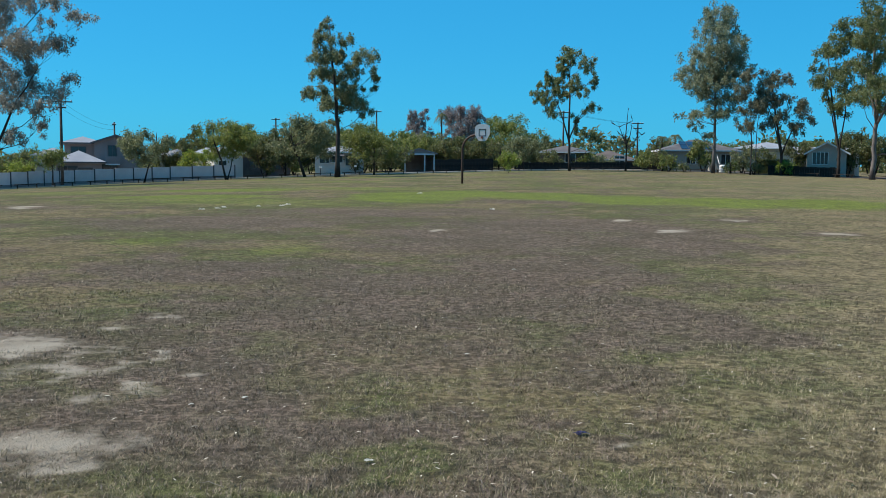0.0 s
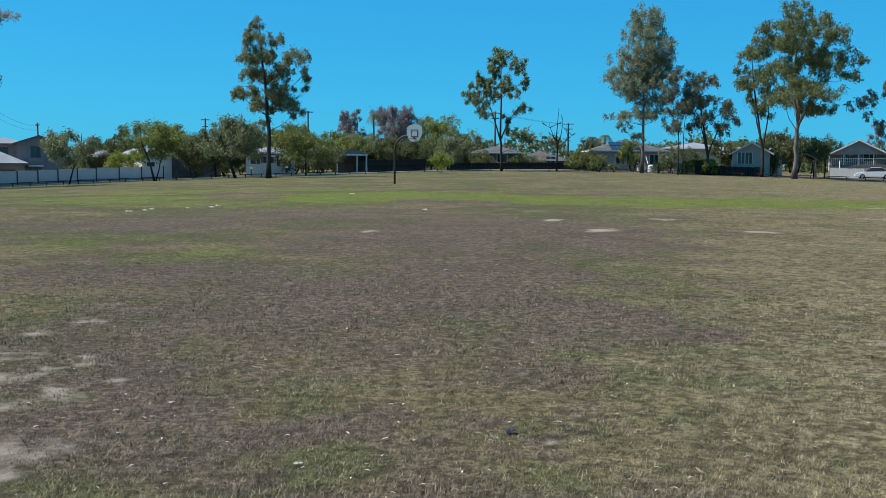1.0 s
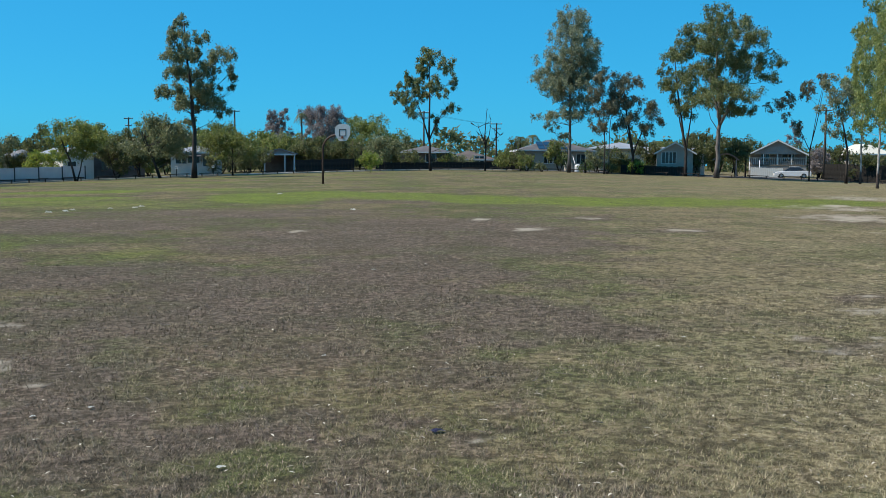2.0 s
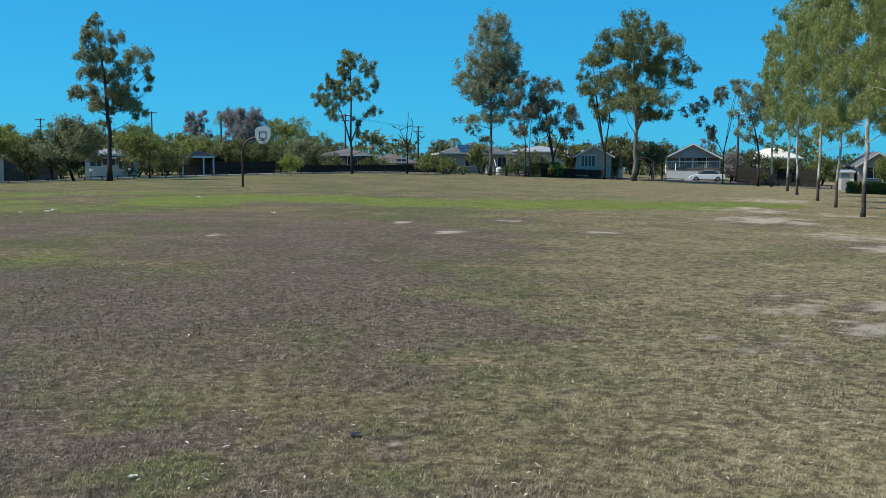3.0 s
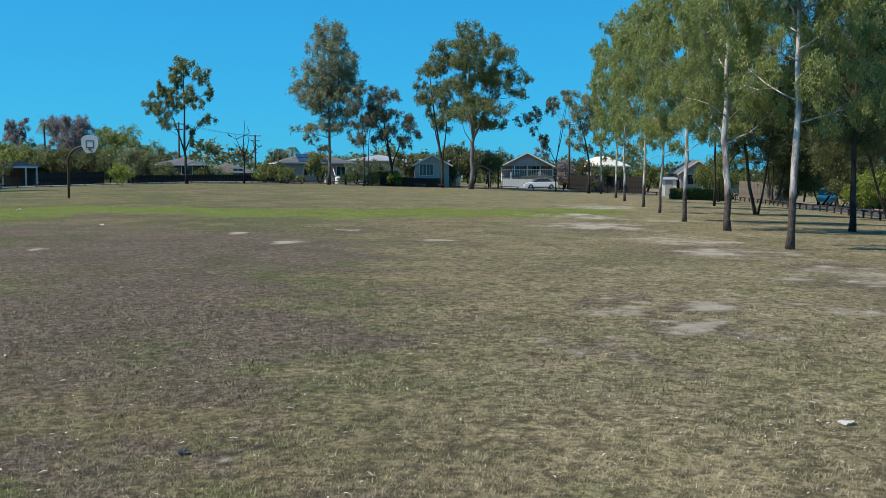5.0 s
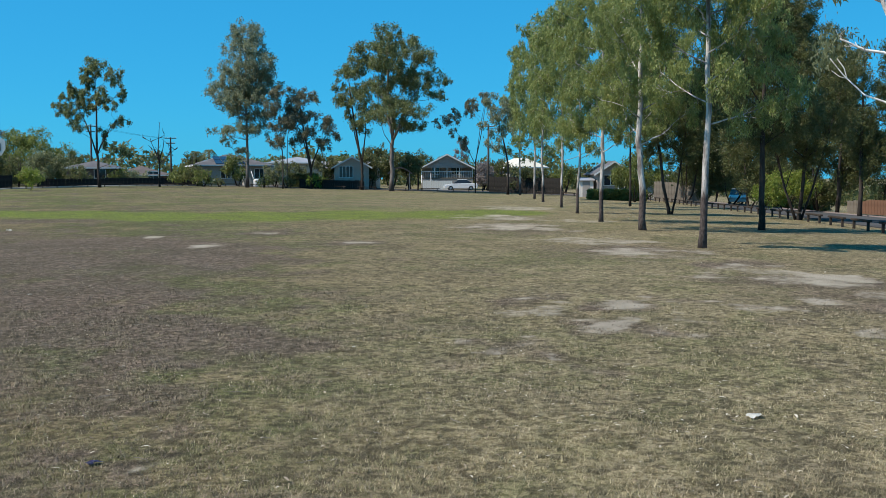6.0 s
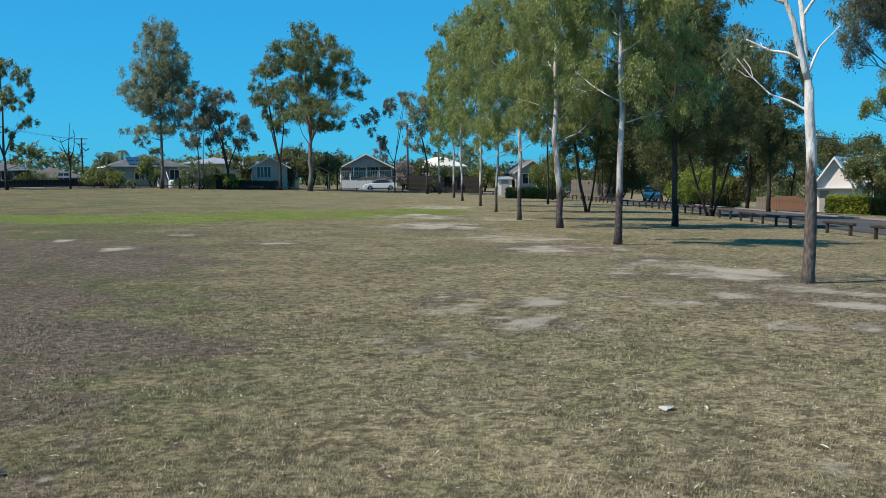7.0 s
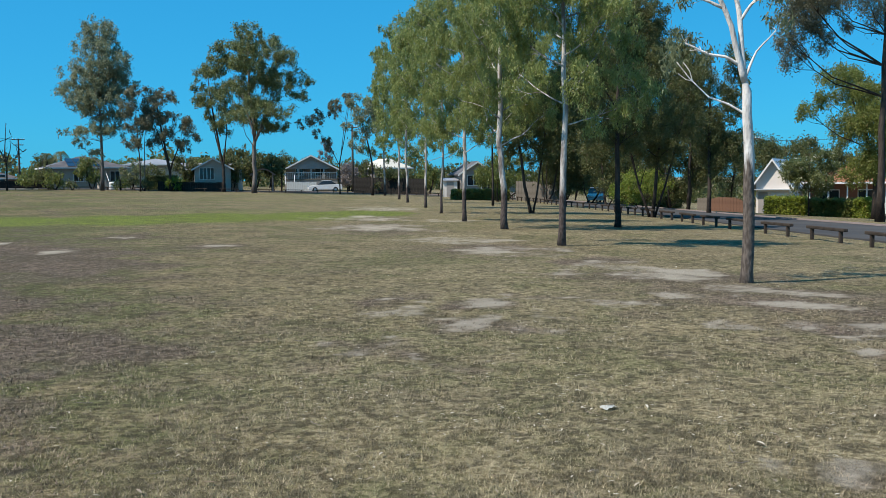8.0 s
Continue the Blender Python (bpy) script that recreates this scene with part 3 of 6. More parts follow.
gum_tree(33.43, 123.65, [(0.4, 19.8, 2.0, 0.9), (0.0, 18.3, 2.8, 1.0), (0.4, 16.5, 3.3, 1.2), (-0.7, 14.7, 3.5, 1.2), (1.8, 15.1, 2.2, 1.3), (-1.8, 13.2, 2.9, 1.3), (1.5, 12.9, 3.1, 1.3), (2.9, 13.6, 1.3, 1.2), (-2.9, 11.8, 2.5, 1.2), (0.0, 11.1, 2.9, 1.2), (2.9, 11.4, 1.5, 0.9), (-2.2, 10.3, 2.5, 0.9), (1.1, 9.2, 2.9, 0.9), (-3.3, 7.4, 1.6, 0.6), (-0.7, 7.4, 1.9, 0.7), (2.2, 7.4, 1.7, 0.7), (-2.5, 6.0, 1.0, 0.6), (-1.1, 4.5, 0.9, 0.6)], 0.33, "grey_green", "pale", 3, leafy=0.85, label="tall conical eucalypt with fine grey-green crown and pale trunk")
gum_tree(46.78, 108.71, [(-0.4, 18.1, 1.6, 0.8), (-2.8, 17.1, 1.7, 0.9), (2.3, 17.4, 1.6, 0.9), (-0.7, 16.1, 3.0, 1.2), (4.0, 15.7, 1.7, 1.1), (-3.4, 15.0, 2.0, 1.1), (5.3, 13.7, 1.5, 1.1), (6.7, 13.0, 0.7, 0.7), (1.3, 14.4, 2.4, 1.3), (-2.1, 12.0, 2.3, 1.2), (2.6, 12.4, 2.4, 1.3), (5.3, 11.0, 1.2, 0.7), (0.6, 10.0, 2.7, 1.2), (-1.4, 8.7, 2.0, 0.8), (2.6, 9.3, 1.9, 0.9), (3.3, 7.7, 1.3, 0.7), (1.3, 7.7, 1.3, 0.7)], 0.46, "yellow_olive", "pale", 4, fork=(0.2, 6.3), leafy=1.1, label="massive spreading eucalypt with thick pale trunk and broad crown")
gum_tree(45.80, 115.64, [(-1.6, 14.5, 1.7, 1.0), (-3.0, 13.1, 1.0, 0.7), (-0.8, 11.7, 2.0, 1.1), (0.2, 8.1, 1.6, 1.0), (-1.6, 9.2, 1.0, 0.7), (-2.3, 10.9, 1.3, 0.8), (0.9, 10.2, 1.3, 1.0)], 0.3, "yellow_olive", "grey", 5, fork=(0.0, 3.0), label="dark forked eucalypt leaning beside the white house")
gum_tree(40.68, 120.19, [(-1.4, 12.0, 1.3, 0.7), (0.4, 11.3, 1.0, 0.7), (-2.4, 10.6, 1.7, 1.0), (-0.3, 9.1, 1.6, 0.9), (1.9, 8.4, 1.4, 0.9), (-2.8, 8.4, 1.6, 0.9), (-0.6, 7.0, 1.6, 0.9), (2.6, 6.6, 1.2, 0.9), (1.5, 5.5, 1.3, 0.7), (-1.7, 5.9, 1.2, 0.6)], 0.32, "dusk", "grey", 6, fork=(0.0, 2.6), label="dark-leaved forked eucalypt with open tufts of foliage")
gum_tree(36.27, 117.80, [(-0.6, 11.4, 1.0, 0.8), (-1.0, 9.7, 1.3, 0.8), (-0.1, 7.6, 1.4, 1.0), (-0.6, 5.8, 1.3, 0.8)], 0.14, "dusk", "grey", 7, label="slim dark eucalypt with a narrow crown")
gum_tree(38.23, 122.29, [(0.4, 9.5, 0.9, 0.7), (0.8, 8.0, 0.6, 0.6)], 0.13, "dusk", "pale", 8, label="slender pale-stemmed eucalypt with few leaves")
gum_tree(55.73, 104.36, [(-3.8, 8.3, 1.2, 0.7), (-2.4, 8.9, 0.8, 0.9), (-0.4, 10.3, 0.8, 1.2), (-1.4, 6.2, 0.9, 0.7), (1.3, 11.3, 0.8, 0.7), (-2.6, 7.3, 0.5, 0.5)], 0.13, "dusk", "grey", 9, fork=(0.0, 3.6), leafy=0.9, label="thin-crowned eucalypt with bare spreading limbs")
gum_tree(56.04, 97.21, [(-2.1, 10.5, 1.0, 0.9), (-1.1, 8.9, 1.3, 0.9), (0.1, 9.9, 1.0, 0.9), (-0.8, 7.0, 1.1, 0.9), (0.4, 8.0, 0.9, 1.0), (-0.5, 5.1, 0.9, 0.6), (-2.1, 5.7, 0.6, 0.5), (-2.7, 7.6, 0.6, 0.5)], 0.22, "grey_green", "grey", 10, label="slim eucalypt with drooping grey-green clumps")
gum_tree(-38.66, 84.20, [(2.4, 16.6, 2.1, 1.4), (5.5, 16.6, 1.6, 0.9), (7.6, 14.7, 1.3, 0.6), (3.9, 12.4, 2.4, 1.2), (6.1, 12.4, 1.1, 0.7), (2.9, 10.3, 1.6, 1.3), (5.0, 8.4, 2.1, 0.9), (7.1, 9.7, 1.3, 0.4), (2.4, 7.6, 1.3, 0.9), (4.5, 6.8, 1.3, 0.7), (4.5, 5.3, 0.8, 0.8), (2.4, 4.5, 1.1, 0.7), (1.3, 13.9, 1.6, 1.4), (-1.8, 15.0, 2.6, 2.1), (-2.4, 11.3, 2.1, 1.6), (1.3, 20.3, 2.6, 1.6)], 0.35, "silver", "grey", 11, fork=(0.8, 3.6), label="large leaning eucalypt with silvery hanging foliage")
gum_tree(23.27, 127.20, [(-0.6, 3.7, 0.7, 0.4), (0.7, 3.2, 0.7, 0.4), (-1.0, 2.7, 0.6, 0.4), (1.2, 4.0, 0.4, 0.4)], 0.2, "dusk", "grey", 12, bare=5.6, leafy=0.3, label="half-dead tree with bare crooked branches")
row_gum(57.5, 97, 17.5, 2.6, 4.2, 0.187, 20, label="row eucalypt with slim pale trunk and hanging green foliage")
row_gum(47.5, 77.5, 16.5, 2.5, 4, 0.172, 21, label="row eucalypt with slim pale trunk and hanging green foliage")
row_gum(40.9, 65.4, 14.5, 2.4, 3.6, 0.156, 22, label="row eucalypt with slim pale trunk and hanging green foliage")
row_gum(33.8, 51.9, 13, 2.5, 3.2, 0.14, 23, label="row eucalypt with slim pale trunk and hanging green foliage")
row_gum(28.2, 41.8, 11.6, 2.5, 2.9, 0.117, 24, label="row eucalypt with slim pale trunk and hanging green foliage")
row_gum(23.1, 32.5, 10.6, 2.6, 3, 0.148, 25, label="row eucalypt with slim pale trunk and hanging green foliage")
row_gum(20.4, 26.3, 10.2, 2.6, 2.9, 0.195, 26, label="row eucalypt with slim pale trunk and hanging green foliage")
row_gum(16.15, 18.5, 8.6, 2.1, 3.3, 0.156, 27, label="row eucalypt with slim pale trunk and hanging green foliage")
shade_tree(25.09, 25.85, 8.6, 2.4, 2.0, 0.2, "deep", 30, 1, label="dense dark-green casuarina-like tree with dark trunk")
shade_tree(36.29, 35.08, 9.7, 3.9, 1.8, 0.17, "deep", 31, 4, label="broad dark tree with several stems from one base")
shade_tree(33.15, 40.67, 10.6, 2.4, 1.8, 0.16, "deep", 32, 2, label="dark tree with double trunk behind the row")
shade_tree(41.91, 55.77, 12.9, 2.4, 3.9, 0.14, "mid", 33, 1, label="dark-stemmed tree in the second row")
shade_tree(64.44, 70.53, 15.5, 4.9, 1.2, 0.16, "deep", 34, 3, label="wide shady tree with leaning stems")
shade_tree(59.54, 71.17, 12.0, 3.9, 1.0, 0.15, "deep", 35, 3, label="low crooked tree with spreading stems")
shade_tree(50.69, 44.06, 11.8, 2.4, 1.7, 0.25, "deep", 36, 1, label="tall dense dark tree beside the timber fence")
shade_tree(56.13, 50.82, 10.4, 3.0, 1.7, 0.25, "deep", 37, 2, label="dense dark tree over the street verge")
shade_tree(62.9, 45.4, 5.2, 2.6, 1.3, 0.1, "blossom", 38, 1, label="small round frangipani-like tree with bright leaves")
gum_tree(49.66, 31.34, [(-4.2, 12.4, 1.5, 0.8), (-4.4, 11.0, 1.2, 0.9), (-4.8, 10.0, 0.8, 0.5), (-2.9, 12.0, 1.0, 0.8), (-3.4, 10.5, 0.6, 0.5), (-0.9, 12.0, 1.3, 1.0), (0.1, 11.0, 1.2, 0.7), (-1.9, 14.0, 2.0, 1.0), (-3.5, 15.0, 2.0, 1.0), (1.5, 13.7, 1.7, 1.3), (0.5, 16.6, 1.6, 1.0), (-4.6, 9.2, 0.7, 0.8), (-3.9, 11.8, 1.0, 0.8)], 0.34, "dusk", "grey", 39, leafy=1.15, label="tall street eucalypt with hanging dark leaves")
gum_tree(61.79, 39.44, [(-2.4, 9.5, 1.2, 0.7), (-1.2, 8.6, 1.5, 0.9), (-3.2, 8.2, 0.8, 0.6), (-0.3, 6.6, 1.7, 1.2), (-2.0, 6.1, 1.2, 1.0), (0.1, 4.1, 1.5, 1.2), (-1.2, 3.2, 1.0, 1.0), (-4.3, 7.2, 0.6, 0.6), (1.7, 6.1, 1.7, 1.7), (1.7, 8.6, 1.2, 1.2)], 0.3, "sunny", "grey", 40, leafy=1.7, label="leafy tree with hanging branches by the brick house")
shade_tree(92.60, 69.93, 9.4, 4.9, 1.5, 0.3, "deep", 41, 1, label="big dark tree rising behind the white garage")
shade_tree(53.73, 53.37, 3.2, 2.6, 0.3, 0.06, "lime", 42, 3, label="bright green shrub across the street")
shade_tree(53.06, 70.07, 3.6, 2.0, 1.1, 0.1, "mid", 43, 3, label="dense shrub tree by the street corner")
shade_tree(-38.19, 97.63, 3.9, 1.7, 1.8, 0.16, "mid", 50, 1, label="small leaning street tree with a thin crown")
shade_tree(-30.82, 102.73, 5.7, 3.2, 1.9, 0.16, "olive", 51, 2, label="small street tree with a rounded airy crown")
shade_tree(-23.26, 107.25, 6.4, 3.6, 2.4, 0.22, "sunny", 52, 2, label="rounded street tree with forked trunk")
shade_tree(-15.48, 112.33, 6.8, 4.3, 1.9, 0.28, "olive", 53, 3, label="broad street tree with forked trunk")
shade_tree(-8.23, 119.28, 6.1, 4.2, 1.5, 0.2, "mid", 54, 1, label="broad-crowned tree with slim trunk behind the path")
shade_tree(10.65, 131.23, 4.7, 3.1, 0.9, 0.18, "olive", 55, 2, label="low park tree with a rounded crown")
shade_tree(7.55, 115.63, 2.5, 1.3, 0.3, 0.05, "lime", 56, 3, label="small rounded bright green shrub in the grass")
shade_tree(41.2, 120.4, 1.7, 1.3, 0.2, 0.05, "hedge", 57, 3, label="low yellow-green shrub before the cream house")
shade_tree(-40.19, 147.05, 6.8, 3.5, 1.9, 0.2, "deep", 160, 2, label="dense dark green garden tree by the houses")
shade_tree(-35.82, 144.43, 7.5, 2.8, 1.9, 0.2, "deep", 161, 2, label="dense dark green garden tree by the houses")
shade_tree(-29.11, 118.43, 3.8, 2.5, 0.7, 0.2, "lime", 162, 2, label="bright yellow-green garden shrub by a fence")
shade_tree(-27.88, 137.40, 7.8, 3.8, 1.5, 0.2, "mid", 163, 2, label="leafy green garden tree near the houses")
shade_tree(-23.29, 132.05, 5.5, 2.9, 1.1, 0.2, "deep", 164, 2, label="dense dark green garden tree by the houses")
shade_tree(-21.23, 142.33, 7.8, 2.9, 1.2, 0.2, "mid", 165, 2, label="leafy green garden tree near the houses")
shade_tree(-16.07, 142.99, 7.1, 3.5, 1.0, 0.2, "deep", 166, 2, label="dense dark green garden tree by the houses")
shade_tree(-12.55, 145.87, 6.8, 3.8, 1.0, 0.2, "mid", 167, 2, label="leafy green garden tree near the houses")
shade_tree(-7.43, 148.62, 6.6, 4.3, 0.9, 0.2, "mid", 168, 2, label="leafy green garden tree near the houses")
shade_tree(-4.32, 182.83, 11.7, 2.7, 2.5, 0.2, "purple", 169, 2, label="feathery tree with purple-brown tinge")
shade_tree(-2.52, 143.91, 5.7, 3.7, 0.8, 0.2, "olive", 170, 2, label="olive-green garden tree beside the street")
shade_tree(3.64, 182.95, 13.0, 4.7, 2.6, 0.2, "purple", 171, 2, label="feathery tree with purple-brown tinge")
shade_tree(1.22, 139.03, 5.0, 3.8, 0.7, 0.2, "deep", 172, 2, label="dense dark green garden tree by the houses")
shade_tree(5.38, 138.97, 4.7, 3.6, 0.6, 0.2, "deep", 173, 2, label="dense dark green garden tree by the houses")
shade_tree(10.92, 164.24, 8.6, 6.1, 1.1, 0.2, "sunny", 174, 2, label="sunlit olive-green domed garden tree")
shade_tree(16.67, 167.44, 6.1, 2.8, 1.0, 0.2, "deep", 175, 2, label="dense dark green garden tree by the houses")
shade_tree(7.53, 136.34, 3.7, 2.4, 0.5, 0.2, "deep", 176, 2, label="dense dark green garden tree by the houses")
shade_tree(14.74, 138.26, 2.8, 2.3, 0.3, 0.2, "deep", 177, 2, label="dense dark green garden tree by the houses")
shade_tree(20.01, 142.52, 2.5, 1.8, 0.3, 0.2, "mid", 178, 2, label="leafy green garden tree near the houses")
shade_tree(22.85, 142.04, 2.1, 2.2, 0.3, 0.2, "olive", 179, 2, label="olive-green garden tree beside the street")
shade_tree(27.49, 133.81, 2.9, 2.2, 0.3, 0.2, "mid", 180, 2, label="leafy green garden tree near the houses")
shade_tree(31.78, 149.13, 4.5, 1.4, 0.3, 0.2, "deep", 181, 2, label="dense dark green garden tree by the houses")
shade_tree(-6.92, 131.55, 3.5, 3.9, 0.6, 0.2, "deep", 182, 2, label="dense dark green garden tree by the houses")
shade_tree(-21.68, 121.26, 6.0, 3.5, 0.9, 0.2, "deep", 183, 2, label="dense dark green garden tree by the houses")
shade_tree(-19.53, 124.13, 5.2, 3.1, 0.8, 0.2, "deep", 184, 2, label="dense dark green garden tree by the houses")
shade_tree(-4.72, 141.38, 5.3, 3.9, 0.7, 0.2, "sunny", 185, 2, label="sunlit olive-green domed garden tree")
shade_tree(-1.12, 141.46, 5.1, 3.7, 0.6, 0.2, "mid", 186, 2, label="leafy green garden tree near the houses")
shade_tree(-14.16, 135.84, 5.8, 3.2, 0.9, 0.2, "mid", 187, 2, label="leafy green garden tree near the houses")
shade_tree(-10.43, 128.86, 2.9, 2.6, 0.5, 0.2, "deep", 188, 2, label="dense dark green garden tree by the houses")
shade_tree(-30.29, 155.63, 6.1, 3.2, 1.6, 0.2, "deep", 189, 2, label="dense dark green garden tree by the houses")
shade_tree(-27.93, 156.04, 5.7, 3.2, 1.5, 0.2, "deep", 190, 2, label="dense dark green garden tree by the houses")
shade_tree(-25.58, 156.46, 6.4, 3.2, 1.4, 0.2, "deep", 191, 2, label="dense dark green garden tree by the houses")
shade_tree(-23.25, 156.78, 6.1, 3.2, 1.3, 0.2, "deep", 192, 2, label="dense dark green garden tree by the houses")
shade_tree(-20.91, 157.12, 5.7, 3.2, 1.2, 0.2, "deep", 193, 2, label="dense dark green garden tree by the houses")
shade_tree(-18.59, 157.47, 5.4, 3.2, 1.1, 0.2, "deep", 194, 2, label="dense dark green garden tree by the houses")
shade_tree(-16.17, 157.71, 6.1, 3.2, 1.1, 0.2, "deep", 195, 2, label="dense dark green garden tree by the houses")
shade_tree(-13.85, 157.97, 5.8, 3.2, 1.0, 0.2, "deep", 196, 2, label="dense dark green garden tree by the houses")
shade_tree(-11.44, 158.12, 5.4, 3.2, 0.9, 0.2, "deep", 197, 2, label="dense dark green garden tree by the houses")
shade_tree(-9.03, 158.29, 5.1, 3.2, 0.9, 0.2, "deep", 198, 2, label="dense dark green garden tree by the houses")
shade_tree(-6.63, 158.36, 5.8, 3.2, 0.8, 0.2, "deep", 199, 2, label="dense dark green garden tree by the houses")
shade_tree(-4.13, 158.44, 5.0, 3.2, 0.7, 0.2, "deep", 200, 2, label="dense dark green garden tree by the houses")
shade_tree(-1.73, 158.54, 4.6, 3.2, 0.7, 0.2, "deep", 201, 2, label="dense dark green garden tree by the houses")
shade_tree(0.65, 158.54, 4.3, 3.2, 0.6, 0.2, "deep", 202, 2, label="dense dark green garden tree by the houses")
shade_tree(2.95, 158.55, 5.0, 3.2, 0.6, 0.2, "deep", 203, 2, label="dense dark green garden tree by the houses")
shade_tree(5.27, 158.47, 4.7, 3.2, 0.6, 0.2, "deep", 204, 2, label="dense dark green garden tree by the houses")
shade_tree(7.61, 158.40, 3.5, 3.2, 0.5, 0.2, "deep", 205, 2, label="dense dark green garden tree by the houses")
shade_tree(10.04, 158.24, 3.2, 3.2, 0.4, 0.2, "deep", 206, 2, label="dense dark green garden tree by the houses")
shade_tree(12.29, 158.09, 4.0, 3.2, 0.4, 0.2, "deep", 207, 2, label="dense dark green garden tree by the houses")
shade_tree(14.63, 157.84, 3.6, 3.2, 0.4, 0.2, "deep", 208, 2, label="dense dark green garden tree by the houses")
shade_tree(16.97, 157.61, 3.3, 3.2, 0.4, 0.2, "deep", 209, 2, label="dense dark green garden tree by the houses")
shade_tree(22.15, 152.03, 2.0, 2.1, 0.3, 0.2, "mid", 210, 2, label="leafy green garden tree near the houses")
shade_tree(24.69, 151.65, 1.7, 2.1, 0.3, 0.2, "deep", 211, 2, label="dense dark green garden tree by the houses")
shade_tree(27.15, 151.28, 1.4, 2.1, 0.3, 0.2, "mid", 212, 2, label="leafy green garden tree near the houses")
shade_tree(29.61, 150.81, 1.1, 2.1, 0.3, 0.2, "deep", 213, 2, label="dense dark green garden tree by the houses")
shade_tree(31.97, 150.36, 1.7, 2.1, 0.3, 0.2, "mid", 214, 2, label="leafy green garden tree near the houses")
shade_tree(34.34, 149.80, 1.4, 2.1, 0.3, 0.2, "deep", 215, 2, label="dense dark green garden tree by the houses")
shade_tree(36.72, 149.27, 1.1, 2.1, 0.3, 0.2, "mid", 216, 2, label="leafy green garden tree near the houses")
shade_tree(39.00, 148.62, 1.7, 2.1, 0.3, 0.2, "deep", 217, 2, label="dense dark green garden tree by the houses")
shade_tree(41.23, 148.01, 1.4, 2.1, 0.3, 0.2, "mid", 218, 2, label="leafy green garden tree near the houses")
shade_tree(43.39, 147.40, 1.1, 2.1, 0.3, 0.2, "deep", 219, 2, label="dense dark green garden tree by the houses")
shade_tree(-63.88, 126.18, 5.0, 2.5, 2.6, 0.2, "mid", 220, 2, label="leafy green garden tree near the houses")
shade_tree(-60.07, 122.70, 5.3, 2.4, 2.5, 0.2, "deep", 221, 2, label="dense dark green garden tree by the houses")
shade_tree(-60.97, 129.02, 4.8, 2.5, 2.5, 0.2, "mid", 222, 2, label="leafy green garden tree near the houses")
shade_tree(-57.18, 125.30, 5.1, 2.4, 2.4, 0.2, "deep", 223, 2, label="dense dark green garden tree by the houses")
shade_tree(-57.99, 131.73, 4.6, 2.5, 2.4, 0.2, "mid", 224, 2, label="leafy green garden tree near the houses")
shade_tree(-54.23, 128.02, 4.9, 2.5, 2.2, 0.2, "deep", 225, 2, label="dense dark green garden tree by the houses")
shade_tree(-54.73, 134.41, 5.6, 2.6, 2.3, 0.2, "mid", 226, 2, label="leafy green garden tree near the houses")
shade_tree(-46.89, 109.87, 3.1, 2.0, 1.9, 0.2, "lime", 227, 2, label="bright yellow-green garden shrub by a fence")
shade_tree(49.45, 122.13, 5.0, 2.2, 0.6, 0.2, "deep", 100, 2, label="dense dark green garden tree by the houses")
shade_tree(53.07, 123.25, 5.5, 2.3, 0.7, 0.2, "deep", 101, 2, label="dense dark green garden tree by the houses")
shade_tree(54.42, 119.94, 5.7, 1.8, 0.8, 0.2, "deep", 102, 2, label="dense dark green garden tree by the houses")
shade_tree(52.74, 136.52, 4.5, 2.2, 0.6, 0.2, "mid", 103, 2, label="leafy green garden tree near the houses")
shade_tree(66.30, 122.19, 4.3, 1.7, 0.6, 0.2, "purple", 104, 2, label="feathery bush with purple-brown tinge")
shade_tree(69.81, 123.07, 4.9, 1.9, 0.6, 0.2, "deep", 105, 2, label="dense dark green garden tree by the houses")
shade_tree(69.13, 134.55, 4.8, 2.2, 0.5, 0.2, "deep", 106, 2, label="dense dark green garden tree by the houses")
shade_tree(67.41, 140.77, 4.6, 2.1, 0.3, 0.2, "mid", 107, 2, label="leafy green garden tree near the houses")
shade_tree(48.17, 133.04, 3.7, 1.9, 0.6, 0.2, "deep", 108, 2, label="dense dark green garden tree by the houses")
shade_tree(65.30, 108.72, 4.1, 2.2, 0.4, 0.2, "deep", 109, 2, label="dense dark green garden tree by the houses")
shade_tree(28.67, 131.06, 2.9, 1.5, 0.3, 0.2, "deep", 110, 2, label="dense dark green garden tree by the houses")
shade_tree(30.38, 125.62, 1.3, 1.0, 0.3, 0.2, "deep", 111, 2, label="dense dark green garden tree by the houses")
shade_tree(35.77, 124.26, 1.6, 1.0, 0.3, 0.2, "mid", 112, 2, label="leafy green garden tree near the houses")
shade_tree(37.75, 121.13, 1.5, 1.2, 0.3, 0.2, "deep", 113, 2, label="dense dark green garden tree by the houses")
shade_tree(28.98, 128.44, 2.4, 1.6, 0.3, 0.2, "mid", 114, 2, label="leafy green garden tree near the houses")
shade_tree(34.42, 132.16, 4.8, 2.0, 0.6, 0.2, "mid", 115, 2, label="leafy green garden tree near the houses")
shade_tree(45.61, 128.78, 4.9, 2.2, 1.0, 0.2, "deep", 116, 2, label="dense dark green garden tree by the houses")
shade_tree(42.47, 132.38, 3.5, 1.7, 0.8, 0.2, "deep", 117, 2, label="dense dark green garden tree by the houses")
shade_tree(44.33, 126.65, 1.5, 1.2, 0.4, 0.2, "lime", 118, 2, label="bright yellow-green garden shrub by a fence")
shade_tree(60.16, 146.72, 7.1, 2.5, 1.2, 0.2, "deep", 119, 2, label="dense dark green garden tree by the houses")
shade_tree(52.24, 115.63, 5.7, 1.2, 0.9, 0.2, "deep", 120, 2, label="dense dark green garden tree by the houses")
shade_tree(54.24, 117.36, 5.3, 0.9, 0.8, 0.2, "deep", 121, 2, label="dense dark green garden tree by the houses")
